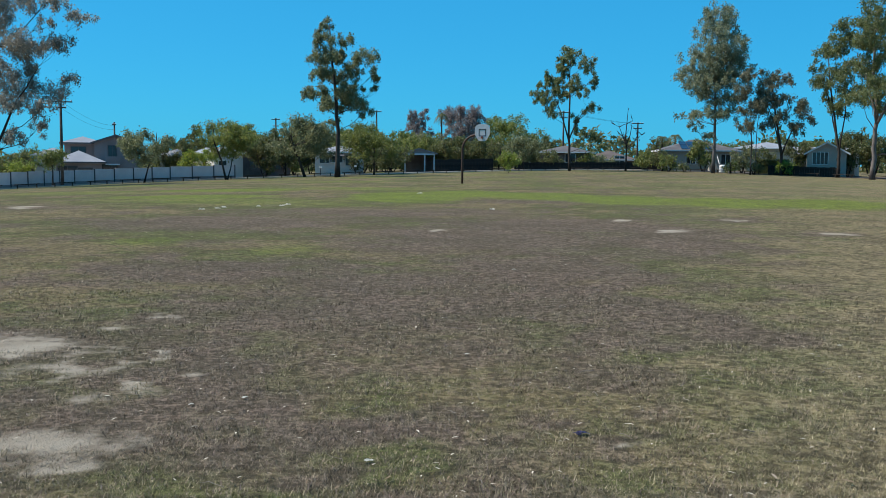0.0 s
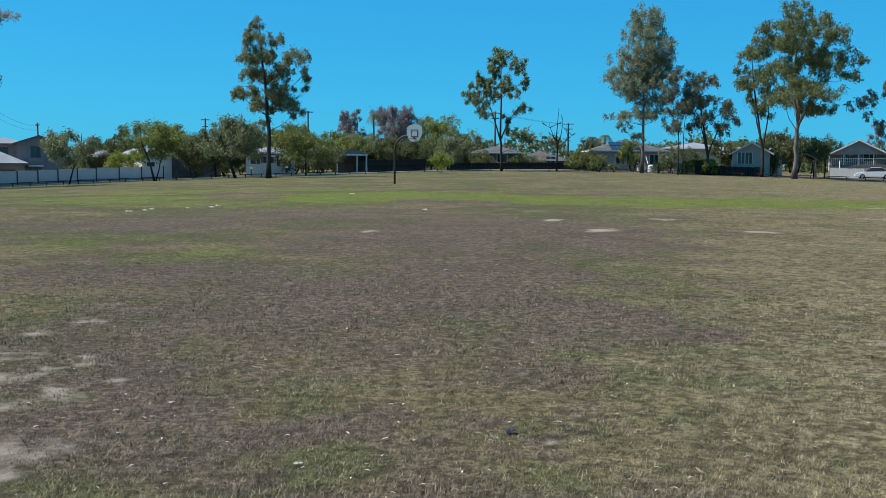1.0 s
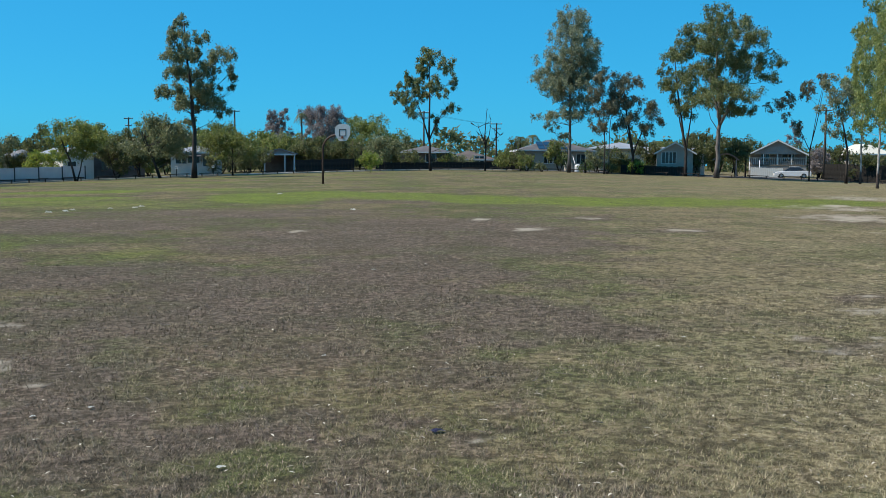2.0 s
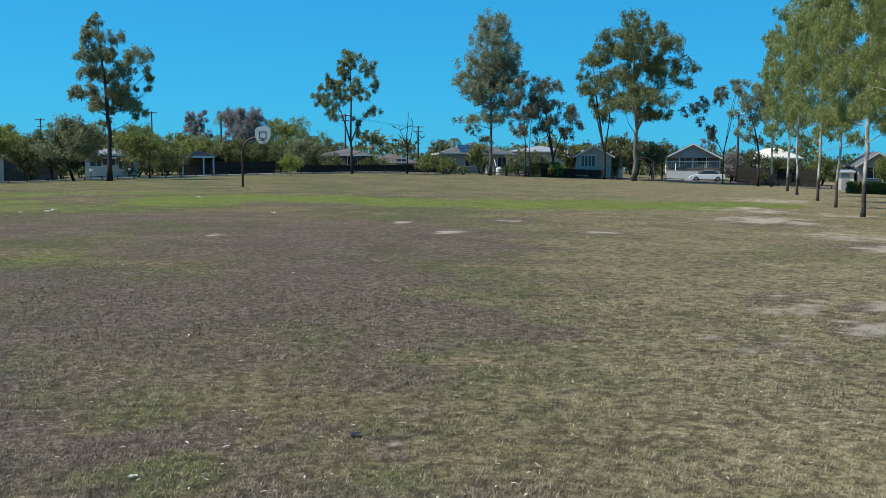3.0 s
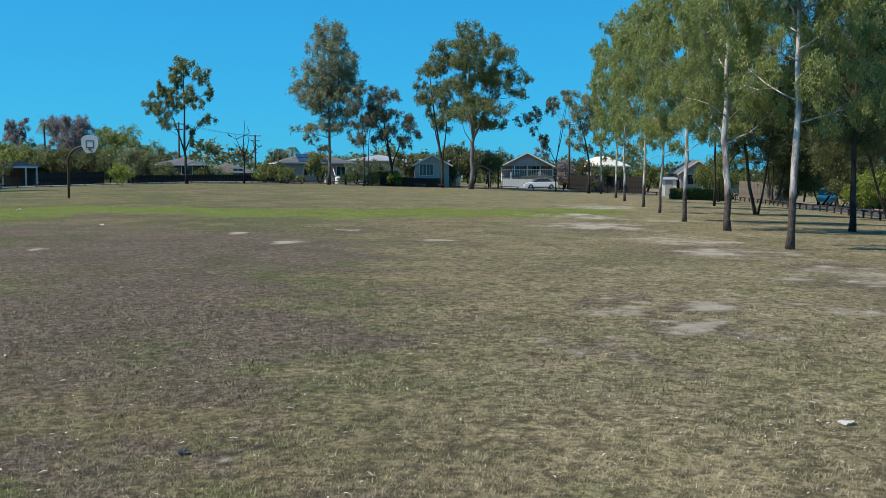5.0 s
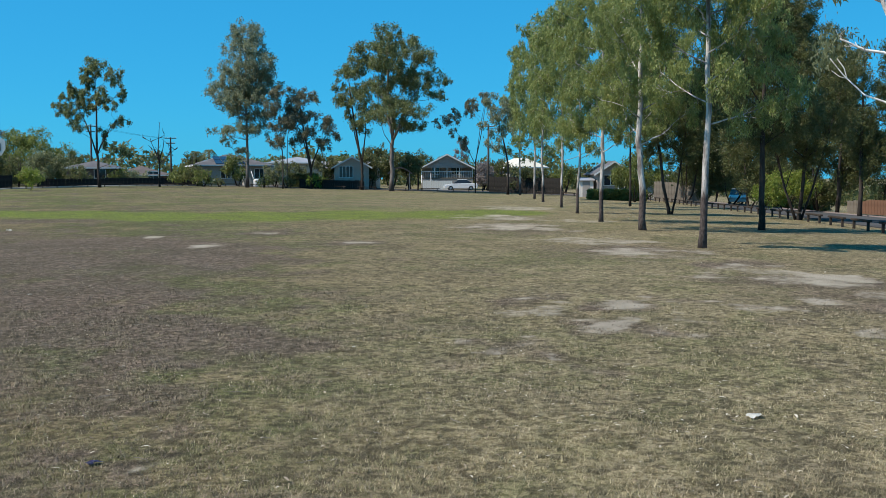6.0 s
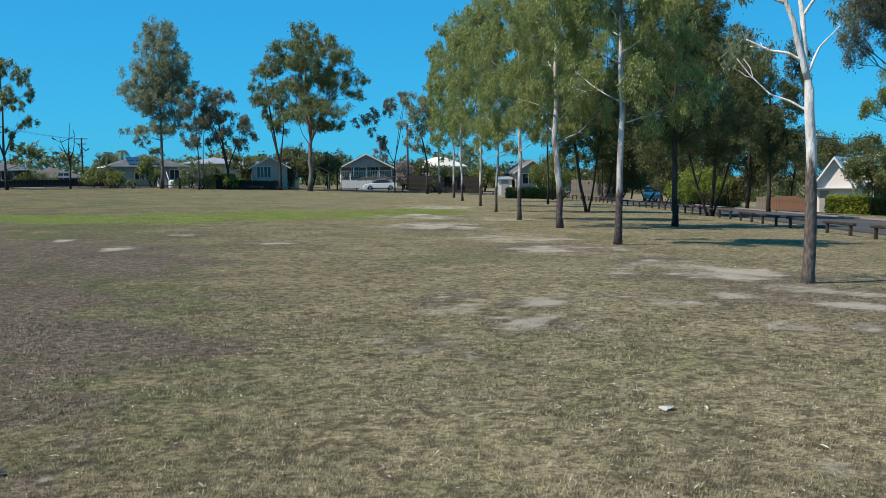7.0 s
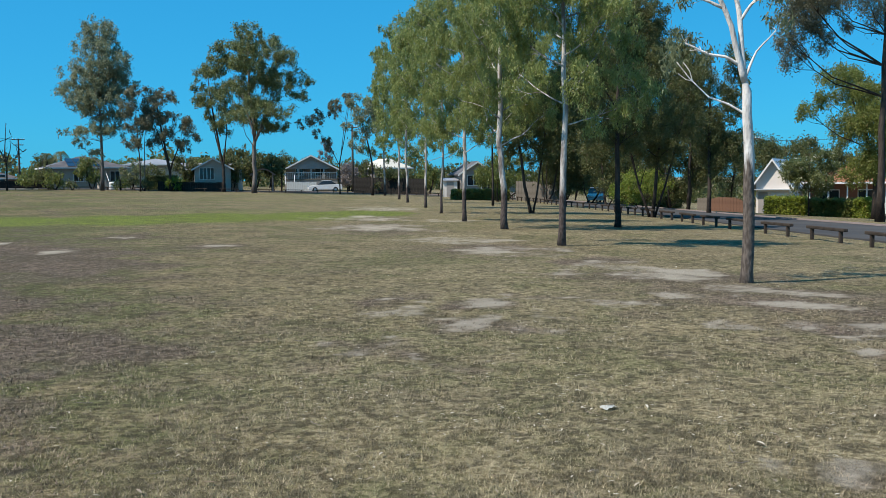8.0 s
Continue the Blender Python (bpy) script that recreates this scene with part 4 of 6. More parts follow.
shade_tree(38.49, 128.52, 3.6, 1.7, 0.6, 0.2, "olive", 122, 2, label="olive-green garden tree beside the street")
shade_tree(70.31, 128.44, 3.9, 2.2, 0.7, 0.2, "purple", 123, 2, label="feathery bush with purple-brown tinge")
shade_tree(69.49, 123.22, 2.4, 1.4, 0.8, 0.2, "lime", 124, 2, label="bright yellow-green garden shrub by a fence")
shade_tree(79.29, 130.21, 5.1, 2.3, 1.3, 0.2, "mid", 125, 2, label="leafy green garden tree near the houses")
shade_tree(89.39, 173.50, 9.5, 1.6, 2.2, 0.2, "purple", 126, 2, label="feathery bush with purple-brown tinge")
shade_tree(61.63, 83.44, 3.1, 1.4, 1.0, 0.2, "mid", 127, 2, label="leafy green garden tree near the houses")
shade_tree(76.01, 87.50, 5.5, 2.9, 0.8, 0.2, "deep", 128, 2, label="dense dark green garden tree by the houses")
shade_tree(78.85, 84.95, 5.6, 3.3, 0.7, 0.2, "deep", 129, 2, label="dense dark green garden tree by the houses")
shade_tree(79.55, 79.25, 6.2, 3.8, 0.8, 0.2, "deep", 130, 2, label="dense dark green garden tree by the houses")
shade_tree(60.30, 63.90, 7.0, 3.5, 0.5, 0.2, "deep", 131, 2, label="dense dark green garden tree by the houses")
shade_tree(58.88, 54.94, 5.9, 2.7, 0.3, 0.2, "deep", 132, 2, label="dense dark green garden tree by the houses")
shade_tree(63.91, 73.84, 6.4, 3.0, 0.4, 0.2, "deep", 133, 2, label="dense dark green garden tree by the houses")
shade_tree(69.96, 58.97, 8.0, 2.3, 0.4, 0.2, "deep", 134, 2, label="dense dark green garden tree by the houses")
shade_tree(67.60, 86.52, 5.7, 2.8, 0.3, 0.2, "mid", 135, 2, label="leafy green garden tree near the houses")
shade_tree(67.29, 94.45, 4.6, 2.0, 0.3, 0.2, "deep", 136, 2, label="dense dark green garden tree by the houses")
shade_tree(85.92, 58.31, 7.5, 2.9, 0.6, 0.2, "deep", 137, 2, label="dense dark green garden tree by the houses")
shade_tree(76.89, 117.38, 4.6, 1.8, 1.0, 0.2, "mid", 138, 2, label="leafy green garden tree near the houses")
shade_tree(38.32, 168.82, 4.7, 2.2, 0.6, 0.2, "deep", 139, 2, label="dense dark green garden tree by the houses")
shade_tree(41.40, 168.13, 4.8, 2.2, 0.7, 0.2, "mid", 140, 2, label="leafy green garden tree near the houses")
shade_tree(44.35, 167.35, 4.8, 2.2, 0.7, 0.2, "deep", 141, 2, label="dense dark green garden tree by the houses")
shade_tree(47.28, 166.61, 4.9, 2.2, 0.8, 0.2, "mid", 142, 2, label="leafy green garden tree near the houses")
shade_tree(50.28, 165.69, 5.0, 2.2, 0.9, 0.2, "deep", 143, 2, label="dense dark green garden tree by the houses")
shade_tree(53.31, 164.75, 5.1, 2.2, 1.0, 0.2, "mid", 144, 2, label="leafy green garden tree near the houses")
shade_tree(56.24, 163.82, 5.2, 2.2, 1.1, 0.2, "deep", 145, 2, label="dense dark green garden tree by the houses")
shade_tree(59.24, 162.73, 5.3, 2.2, 1.2, 0.2, "mid", 146, 2, label="leafy green garden tree near the houses")
shade_tree(62.15, 161.65, 5.4, 2.2, 1.3, 0.2, "deep", 147, 2, label="dense dark green garden tree by the houses")
shade_tree(65.04, 160.49, 5.5, 2.2, 1.4, 0.2, "mid", 148, 2, label="leafy green garden tree near the houses")
shade_tree(67.88, 159.33, 5.6, 2.2, 1.4, 0.2, "deep", 149, 2, label="dense dark green garden tree by the houses")
shade_tree(70.70, 158.10, 5.6, 2.2, 1.5, 0.2, "mid", 150, 2, label="leafy green garden tree near the houses")
shade_tree(73.46, 156.87, 5.7, 2.2, 1.6, 0.2, "deep", 151, 2, label="dense dark green garden tree by the houses")
shade_tree(76.20, 155.56, 5.7, 2.2, 1.6, 0.2, "mid", 152, 2, label="leafy green garden tree near the houses")
shade_tree(71.18, 130.72, 4.1, 2.0, 0.6, 0.2, "mid", 153, 2, label="leafy green garden tree near the houses")
shade_tree(73.69, 129.31, 4.1, 2.0, 0.7, 0.2, "deep", 154, 2, label="dense dark green garden tree by the houses")
shade_tree(76.34, 127.83, 4.1, 2.0, 0.8, 0.2, "mid", 155, 2, label="leafy green garden tree near the houses")
shade_tree(78.09, 124.92, 4.1, 2.0, 0.8, 0.2, "deep", 156, 2, label="dense dark green garden tree by the houses")
shade_tree(79.07, 121.02, 4.1, 2.0, 0.8, 0.2, "mid", 157, 2, label="leafy green garden tree near the houses")
shade_tree(79.99, 117.20, 4.1, 1.9, 0.8, 0.2, "deep", 158, 2, label="dense dark green garden tree by the houses")
shade_tree(80.89, 113.24, 4.0, 1.9, 0.8, 0.2, "mid", 159, 2, label="leafy green garden tree near the houses")
shade_tree(81.58, 109.36, 4.0, 1.9, 0.7, 0.2, "deep", 160, 2, label="dense dark green garden tree by the houses")
shade_tree(82.29, 105.49, 3.9, 1.8, 0.7, 0.2, "mid", 161, 2, label="leafy green garden tree near the houses")
shade_tree(82.69, 101.67, 3.9, 1.8, 0.7, 0.2, "deep", 162, 2, label="dense dark green garden tree by the houses")
shade_tree(83.11, 97.87, 4.9, 1.7, 0.8, 0.2, "mid", 163, 2, label="leafy green garden tree near the houses")
shade_tree(83.32, 94.12, 4.8, 1.7, 0.8, 0.2, "deep", 164, 2, label="dense dark green garden tree by the houses")
shade_tree(83.33, 90.34, 4.7, 1.7, 0.8, 0.2, "mid", 165, 2, label="leafy green garden tree near the houses")
shade_tree(83.34, 86.78, 4.7, 1.6, 0.8, 0.2, "deep", 166, 2, label="dense dark green garden tree by the houses")
shade_tree(83.17, 83.06, 4.6, 1.6, 0.8, 0.2, "mid", 167, 2, label="leafy green garden tree near the houses")

# ---- palms behind the roofs ----
def palm_tree(x, y, height, seed, label):
    """A feather palm: ringed stem and arching fronds with leaflets."""
    rng = np.random.default_rng(seed)
    base = holder("palm_tree", x, y, 0, label, "palm tree")
    bm = bmesh.new()
    tube(bm, [(0, 0, -0.3), (0.05, 0, height * 0.5), (0, 0.05, height)], [0.2, 0.15, 0.12], 9)
    part("trunk", bm, "bark_grey", base, smooth=True)
    for k in range(15):
        a = 2 * math.pi * k / 15 + rng.normal() * 0.15
        rise, reach = rng.uniform(0.3, 1.1), rng.uniform(1.1, 1.6)
        pts, v, f = [], [], []
        for i in range(12):
            t = i / 11
            pts.append(np.array([math.cos(a) * reach * t, math.sin(a) * reach * t, height + rise * 1.6 * t - (rise + 0.9) * 1.5 * t * t]))
        side = np.array([-math.sin(a), math.cos(a), 0])
        for i in range(1, 12):
            along = pts[i] - pts[i - 1]
            for s in (-1, 1):
                tip = pts[i] + side * s * 0.5 * math.sin(math.pi * (0.15 + 0.8 * i / 12)) + along * 0.8 - np.array([0, 0, 0.22])
                n = len(v)
                v += [pts[i] - along * 0.3, pts[i] + along * 0.3, tip]
                f.append((n, n + 1, n + 2))
        arrays_mesh("frond", np.array(v), np.array(f), "leaf_deep", base)


palm_tree(34.44, 148.49, 4.9, 1, "feather palm rising behind the beige house")
palm_tree(32.75, 149.61, 4.6, 2, "shorter feather palm behind the beige house")
palm_tree(-0.32, 178.05, 9.6, 3, "tall feather palm above the garden trees")


# ---- the belt of trees far behind the houses ----
def far_trees():
    rng = np.random.default_rng(31)
    n = 36000
    az = rng.uniform(-75, 43, n)
    r = rng.uniform(195, 220, n)
    crown = 4.9 + 1.4 * np.sin(az * 0.55) + 1.0 * np.sin(az * 1.37 + 1) + 0.9 * np.sin(az * 3.1 + 2) + 0.5 * np.sin(az * 6.3)
    h = crown * rng.uniform(-0.1, 1, n) ** 1.0
    x, y = -np.sin(np.radians(az)) * r, np.cos(np.radians(az)) * r
    pts = np.stack([x, y, land(x, y) + h], 1) + rng.normal(size=(n, 3)) * 0.3
    v, f = leaf_arrays(rng, pts, 1.0, 0.2, 0.35)
    ob = arrays_mesh("far_trees", v, f, "leaf_deep")
    tagged(ob, "dark green belt of trees behind the houses", "trees", kind="stuff")


far_trees()


# ---- the tall white gum nearest the eye: twin stems from a dark foot ----
def twin_gum(x, y, label):
    body = [((-0.75, 0.1, 3.55), 0.3, 0.22), ((-1.0, -0.2, 3.7), 0.32, 0.25), ((-1.1, 0.2, 3.35), 0.22, 0.2), ((0.42, 0.1, 3.95), 0.28, 0.24), ((0.3, -0.2, 4.3), 0.25, 0.25), ((-0.7, 0.3, 4.4), 0.4, 0.3), ((0.6, -0.4, 4.9), 0.5, 0.4), ((-1.1, 0.2, 5.0), 0.6, 0.4), ((-0.6, 0.5, 6.0), 0.9, 0.6), ((0.5, 0.2, 6.4), 0.9, 0.7), ((0.0, -0.3, 7.3), 0.9, 0.7), ((-1.3, -0.5, 6.4), 0.8, 0.5), ((1.3, 0.4, 6.0), 0.8, 0.5)]
    stems = [
        [(-0.03, 0, -0.2), (0.0, 0, 0.9), (0.0, 0, 1.9), (-0.05, 0, 2.87), (-0.11, 0.02, 3.34), (-0.15, 0.05, 3.87), (-0.24, 0.1, 4.54), (-0.3, 0.1, 7.6)],
        [(-0.08, 0.0, 3.05), (-0.17, -0.04, 3.4), (-0.28, -0.06, 3.87), (-0.55, -0.1, 4.54), (-0.9, -0.1, 6.2)],
        [(-0.08, 0.0, 3.1), (0.0, 0.05, 3.3), (0.08, 0.1, 3.5), (0.36, 0.1, 3.8)],
        [(-0.16, -0.04, 3.3), (-0.35, -0.08, 3.42), (-0.6, -0.1, 3.47), (-0.95, -0.12, 3.65)],
        [(-0.16, 0.05, 3.95), (0.0, 0.1, 4.2), (0.36, 0.12, 4.55), (0.6, 0.1, 5.3)],
        [(-0.4, -0.08, 4.15), (-0.7, -0.1, 4.3), (-1.25, -0.1, 4.6)],
    ]
    return build_tree("gum_tree", x, y, body, stems, 0.1, "olive", "bark_twin", 77, label, 0.34, 0.95, side=0.5, twin=True)


twin_gum(12.5, 9.9, "white-stemmed gum with twin trunks and a dark rough foot")


# ---- street, kerbs, timber rails ----
EDGE = [(-59.2, 70.8), (-40.6, 91.3), (-32.2, 102.2), (-24.1, 111.5), (-5.7, 120.6), (15.6, 131.8), (29.3, 131.1), (38.1, 124.1), (47.2, 113.9), (60.3, 107.1), (64.7, 98.6), (64.0, 85.8), (59.4, 74.5), (51.0, 59.6), (43.5, 46.5), (37.2, 36.8), (34.0, 31.6), (29.2, 24.5), (25.3, 18.3), (23.0, 14.6), (18.5, 7.5), (14.5, 0.0)]


def smooth_line(pts, step):
    """Evenly spaced points along a rounded line."""
    p = [Vector((*q, 0)) for q in pts]
    p = [p[0] * 2 - p[1]] + p + [p[-1] * 2 - p[-2]]
    dense = []
    for i in range(1, len(p) - 2):
        for k in range(24):
            t = k / 24
            a, b, c, d = p[i - 1], p[i], p[i + 1], p[i + 2]
            dense.append(0.5 * (2 * b + (c - a) * t + (2 * a - 5 * b + 4 * c - d) * t * t + (3 * b - a - 3 * c + d) * t ** 3))
    out, left = [dense[0]], 0.0
    for a, b in zip(dense, dense[1:]):
        left += (b - a).length
        if left >= step:
            out.append(b)
            left = 0.0
    return out


def strip(name, inner, outer, lift, thick, material, label, stop=None):
    """A band along the park's edge between two distances outside it."""
    line = smooth_line(EDGE[:stop], 1.5)
    bm = bmesh.new()
    rows = []
    for i, p in enumerate(line):
        d = (line[min(i + 1, len(line) - 1)] - line[max(i - 1, 0)]).normalized()
        out = Vector((-d.y, d.x, 0))
        row = []
        for f, low in ((inner, 1), (inner, 0), (outer, 0), (outer, 1)):
            q = p + out * f
            row.append(bm.verts.new((q.x, q.y, float(land(q.x, q.y)) + lift - low * thick)))
        rows.append(row)
    for a, b in zip(rows, rows[1:]):
        for k in range(3):
            bm.faces.new((a[k], a[k + 1], b[k + 1], b[k]))
    ob = part(name, bm, material, None, smooth=False)
    return tagged(ob, label, name, kind="structure")


strip("road", 1.4, 8.0, 0.05, 0.3, "asphalt", "grey sunlit asphalt street round the park")
strip("kerb", 8.0, 8.16, 0.12, 0.3, "render_grey", "grey concrete kerb on the houses' side")
strip("pavement", 0.7, 2.4, 0.13, 0.2, "concrete", "pale concrete footpath along the timber rails", 7)


def log_rail():
    base = new("log_rail")
    tagged(base, "low weathered timber rail on two short posts", "barrier", "timber rails round the park")
    for s in (-0.95, 0.95):
        part("post", boxed(s - 0.05, s + 0.05, -0.045, 0.045, -0.25, 0.32, bevel=0.01), "timber_grey", base)
    part("rail", boxed(-1.25, 1.25, -0.065, 0.065, 0.315, 0.40, bevel=0.02), "timber_grey", base)
    return base


def rails():
    first = log_rail()
    line = smooth_line(EDGE, 3.6)
    for i, (a, b) in enumerate(zip(line, line[1:])):
        m = (a + b) / 2
        z0, z1 = float(land(a.x, a.y)), float(land(b.x, b.y))
        d = b - a
        tilt = math.degrees(math.atan2(z1 - z0, d.length))
        place = pose(m.x, m.y, (z0 + z1) / 2, 0, -tilt, math.degrees(math.atan2(d.y, d.x)))
        if i == 0:
            first.matrix_basis = place
        else:
            copy_thing(first, place)


rails()


# ---- fences and hedges ----
def line_of(p, q, step):
    p, q = Vector((*p, 0)), Vector((*q, 0))
    n = max(1, round((q - p).length / step))
    return [p.lerp(q, (i + 0.5) / n) for i in range(n)], math.degrees(math.atan2(q.y - p.y, q.x - p.x)), (q - p).length / n


def panel_fence(points, low, high, label):
    base = holder("fence", 0, 0, 0, label, "fence", z=0)
    for p, q in zip(points, points[1:]):
        spots_, turn, w = line_of(p, q, 2.2)
        for s in spots_:
            z = float(land(s.x, s.y))
            for nm, bm, mt in (("panel", boxed(-w / 2 + 0.05, w / 2 - 0.05, -0.02, 0.02, low, high, bevel=0.006), "panel_white"), ("post", boxed(w / 2 - 0.06, w / 2 + 0.06, -0.06, 0.06, -0.3, high + 0.07), "post_dark"), ("plinth", boxed(-w / 2 + 0.06, w / 2 - 0.06, -0.05, 0.05, -0.4, low), "render_grey")):
                part(nm, bm, mt, base).matrix_basis = pose(s.x, s.y, z, 0, 0, turn)


panel_fence([(-47.5, 86.8), (-41.7, 96.2), (-38.9, 105.3), (-30.9, 113.0), (-24.4, 117.0)], 0.42, 1.62, "white panel fence with dark posts along the street")


def paling_fence(p, q, high, material, label, step=0.32, swoop=0.0):
    base = holder("fence", 0, 0, 0, label, "fence", z=0)
    rng = np.random.default_rng(int(abs(p[0]) * 10))
    spots_, turn, w = line_of(p, q, step)
    shared = {}
    for i, s in enumerate(spots_):
        f = i / max(1, len(spots_) - 1)
        top = high + swoop * math.sin(math.pi * f)
        key = round(top, 1) if swoop else rng.integers(3)
        if key not in shared:
            h = top if swoop else top + 0.03 * key
            ob = part("paling", boxed(-w / 2 + 0.008, w / 2 - 0.008, -0.012, 0.012, -0.2, h), material, base)
            shared[key] = ob.data
        else:
            ob = new("paling", shared[key])
            ob.parent = base
        ob.matrix_basis = pose(s.x, s.y, float(land(s.x, s.y)), 0, 0, turn)
    a, b = Vector((*p, 0)), Vector((*q, 0))
    m = (a + b) / 2
    tilt = math.degrees(math.atan2(float(land(*q)) - float(land(*p)), (b - a).length))
    for z in (0.35, high - 0.3):
        part("rail", boxed(-(b - a).length / 2, (b - a).length / 2, 0.014, 0.07, z, z + 0.09), material, base).matrix_basis = pose(m.x, m.y, (float(land(*p)) + float(land(*q))) / 2, 0, -tilt, turn)


paling_fence((61.86, 78.65), (63.80, 73.81), 1.9, "paling", "weathered grey paling fence beside the street")
paling_fence((65.40, 58.2), (65.41, 56.91), 1.0, "paling", "short grey paling fence by the gate")
paling_fence((64.99, 56.56), (64.34, 52.3), 0.95, "paling_red", "red-brown timber gate with a raised middle", swoop=0.3)
paling_fence((61.99, 112.41), (67.55, 104.13), 2.0, "fence_dark", "dark solid timber fence before the verandah house", step=0.4)
paling_fence((58.99, 126.09), (62.73, 124.40), 1.2, "trim_white", "low white picket fence before the high-set house", step=0.24)
paling_fence((39.95, 122.68), (46.70, 117.34), 1.1, "fence_dark", "low dark slat fence before the cream house", step=0.3)
# two added fences: dark bands in place of shade below trees, hedges and houses
paling_fence((-1.02, 130.49), (6.75, 134.25), 1.6, "fence_dark", "dark timber fence standing in for shade under garden trees", step=0.45)
paling_fence((9.68, 135.57), (30.24, 138.46), 1.0, "fence_dark", "low dark slat fence standing in for shade along far gardens", step=0.5)


def hedge(p, q, deep, high, leafs, seed, label):
    """A clipped hedge: a dark woody core with leaves all over it."""
    a, b = Vector((*p, 0)), Vector((*q, 0))
    m, w = (a + b) / 2, (b - a).length
    base = holder("hedge", m.x, m.y, math.degrees(math.atan2(b.y - a.y, b.x - a.x)), label, "hedge")
    part("core", boxed(-w / 2 + 0.1, w / 2 - 0.1, -deep / 2 + 0.1, deep / 2 - 0.1, -0.3, high - 0.12, bevel=0.1), "leaf_deep", base)
    rng = np.random.default_rng(seed)
    n = int(300 * (w * high * 2 + w * deep + deep * high * 2))
    u = rng.uniform(-1, 1, (n, 3))
    ax = rng.choice(3, n, p=[0.1, 0.6, 0.3])
    side = np.where(rng.random(n) < 0.5, -1.0, 1.0)
    side[ax == 2] = 1.0
    u[np.arange(n), ax] = side
    pts = u * np.array([w / 2, deep / 2, high / 2]) + np.array([0, 0, high / 2])
    lump = np.array([noise.noise((x * 1.7 + seed, y * 1.7, z * 1.7)) for x, y, z in pts])
    pts = pts + rng.normal(size=(n, 3)) * 0.05
    pts[:, 2] += 0.1 * lump
    pts[:, 1] += 0.1 * lump
    v, f = leaf_arrays(rng, pts, 0.22, -0.2)
    arrays_mesh("foliage", v, f, "leaf_" + leafs, base)


hedge((63.51, 49.69), (65.23, 47.26), 1.0, 1.25, "hedge", 1, "clipped yellow-green hedge beside the white garage")
hedge((65.30, 46.84), (65.42, 43.50), 1.0, 1.2, "mid", 2, "clipped darker green hedge along the front garden")
hedge((65.27, 43.00), (65.28, 41.65), 1.0, 1.3, "lime", 3, "short bright green hedge near the brick house")
hedge((40.10, 127.35), (43.14, 125.13), 1.2, 1.7, "deep", 4, "dark clipped hedge in front of a garden")
hedge((53.36, 77.50), (57.93, 74.77), 0.8, 0.9, "mid", 5, "low green hedge near the street corner")
hedge((65.88, 67.49), (65.62, 60.74), 1.2, 1.9, "deep", 6, "tall shaded hedge along the street verge")


# ---- houses ----
def gable_bm(w, dep, z0, eave, ridge):
    bm = bmesh.new()
    prof = [(-w / 2, z0), (w / 2, z0), (w / 2, eave), (0, ridge), (-w / 2, eave)]
    front = [bm.verts.new((x, 0, z)) for x, z in prof]
    back = [bm.verts.new((x, dep, z)) for x, z in prof]
    bm.faces.new(front)
    bm.faces.new(back[::-1])
    for i in range(5):
        j = (i + 1) % 5
        bm.faces.new((front[j], front[i], back[i], back[j]))
    return bm


def slope_bm(side, w, dep, eave, ridge, over, thick):
    """One thick slope of a gabled roof."""
    run = w / 2 + over
    drop = (ridge - eave) / (w / 2) * run
    bm = bmesh.new()
    quad = [(0, ridge), (side * run, ridge - drop), (side * run, ridge - drop + thick), (0, ridge + thick)]
    rings = [[bm.verts.new((x, y, z)) for x, z in quad] for y in (-over, dep + over)]
    bm.faces.new(rings[0])
    bm.faces.new(rings[1][::-1])
    for i in range(4):
        j = (i + 1) % 4
        bm.faces.new((rings[0][j], rings[0][i], rings[1][i], rings[1][j]))
    bmesh.ops.recalc_face_normals(bm, faces=bm.faces)
    return bm


def hip_bm(w, dep, eave, ridge, over):
    bm = bmesh.new()
    x, y0, y1 = w / 2 + over, -over, dep + over
    low = [bm.verts.new(p) for p in ((-x, y0, eave - 0.16), (x, y0, eave - 0.16), (x, y1, eave - 0.16), (-x, y1, eave - 0.16))]
    top = [bm.verts.new((v.co.x, v.co.y, eave + 0.02)) for v in low]
    if w + 2 * over > dep + 2 * over:
        h = (dep + 2 * over) / 2
        r = [bm.verts.new((-x + h, (y0 + y1) / 2, ridge)), bm.verts.new((x - h, (y0 + y1) / 2, ridge))]
        sides = [(top[0], top[1], r[1], r[0]), (top[1], top[2], r[1]), (top[2], top[3], r[0], r[1]), (top[3], top[0], r[0])]
    else:
        h = x
        r = [bm.verts.new((0, y0 + h, ridge)), bm.verts.new((0, max(y0 + h + 0.2, y1 - h), ridge))]
        sides = [(top[0], top[1], r[0]), (top[1], top[2], r[1], r[0]), (top[2], top[3], r[1]), (top[3], top[0], r[0], r[1])]
    bm.faces.new(low[::-1])
    for i in range(4):
        j = (i + 1) % 4
        bm.faces.new((low[i], low[j], top[j], top[i]))
    for s in sides:
        bm.faces.new(s)
    bmesh.ops.recalc_face_normals(bm, faces=bm.faces)
    return bm


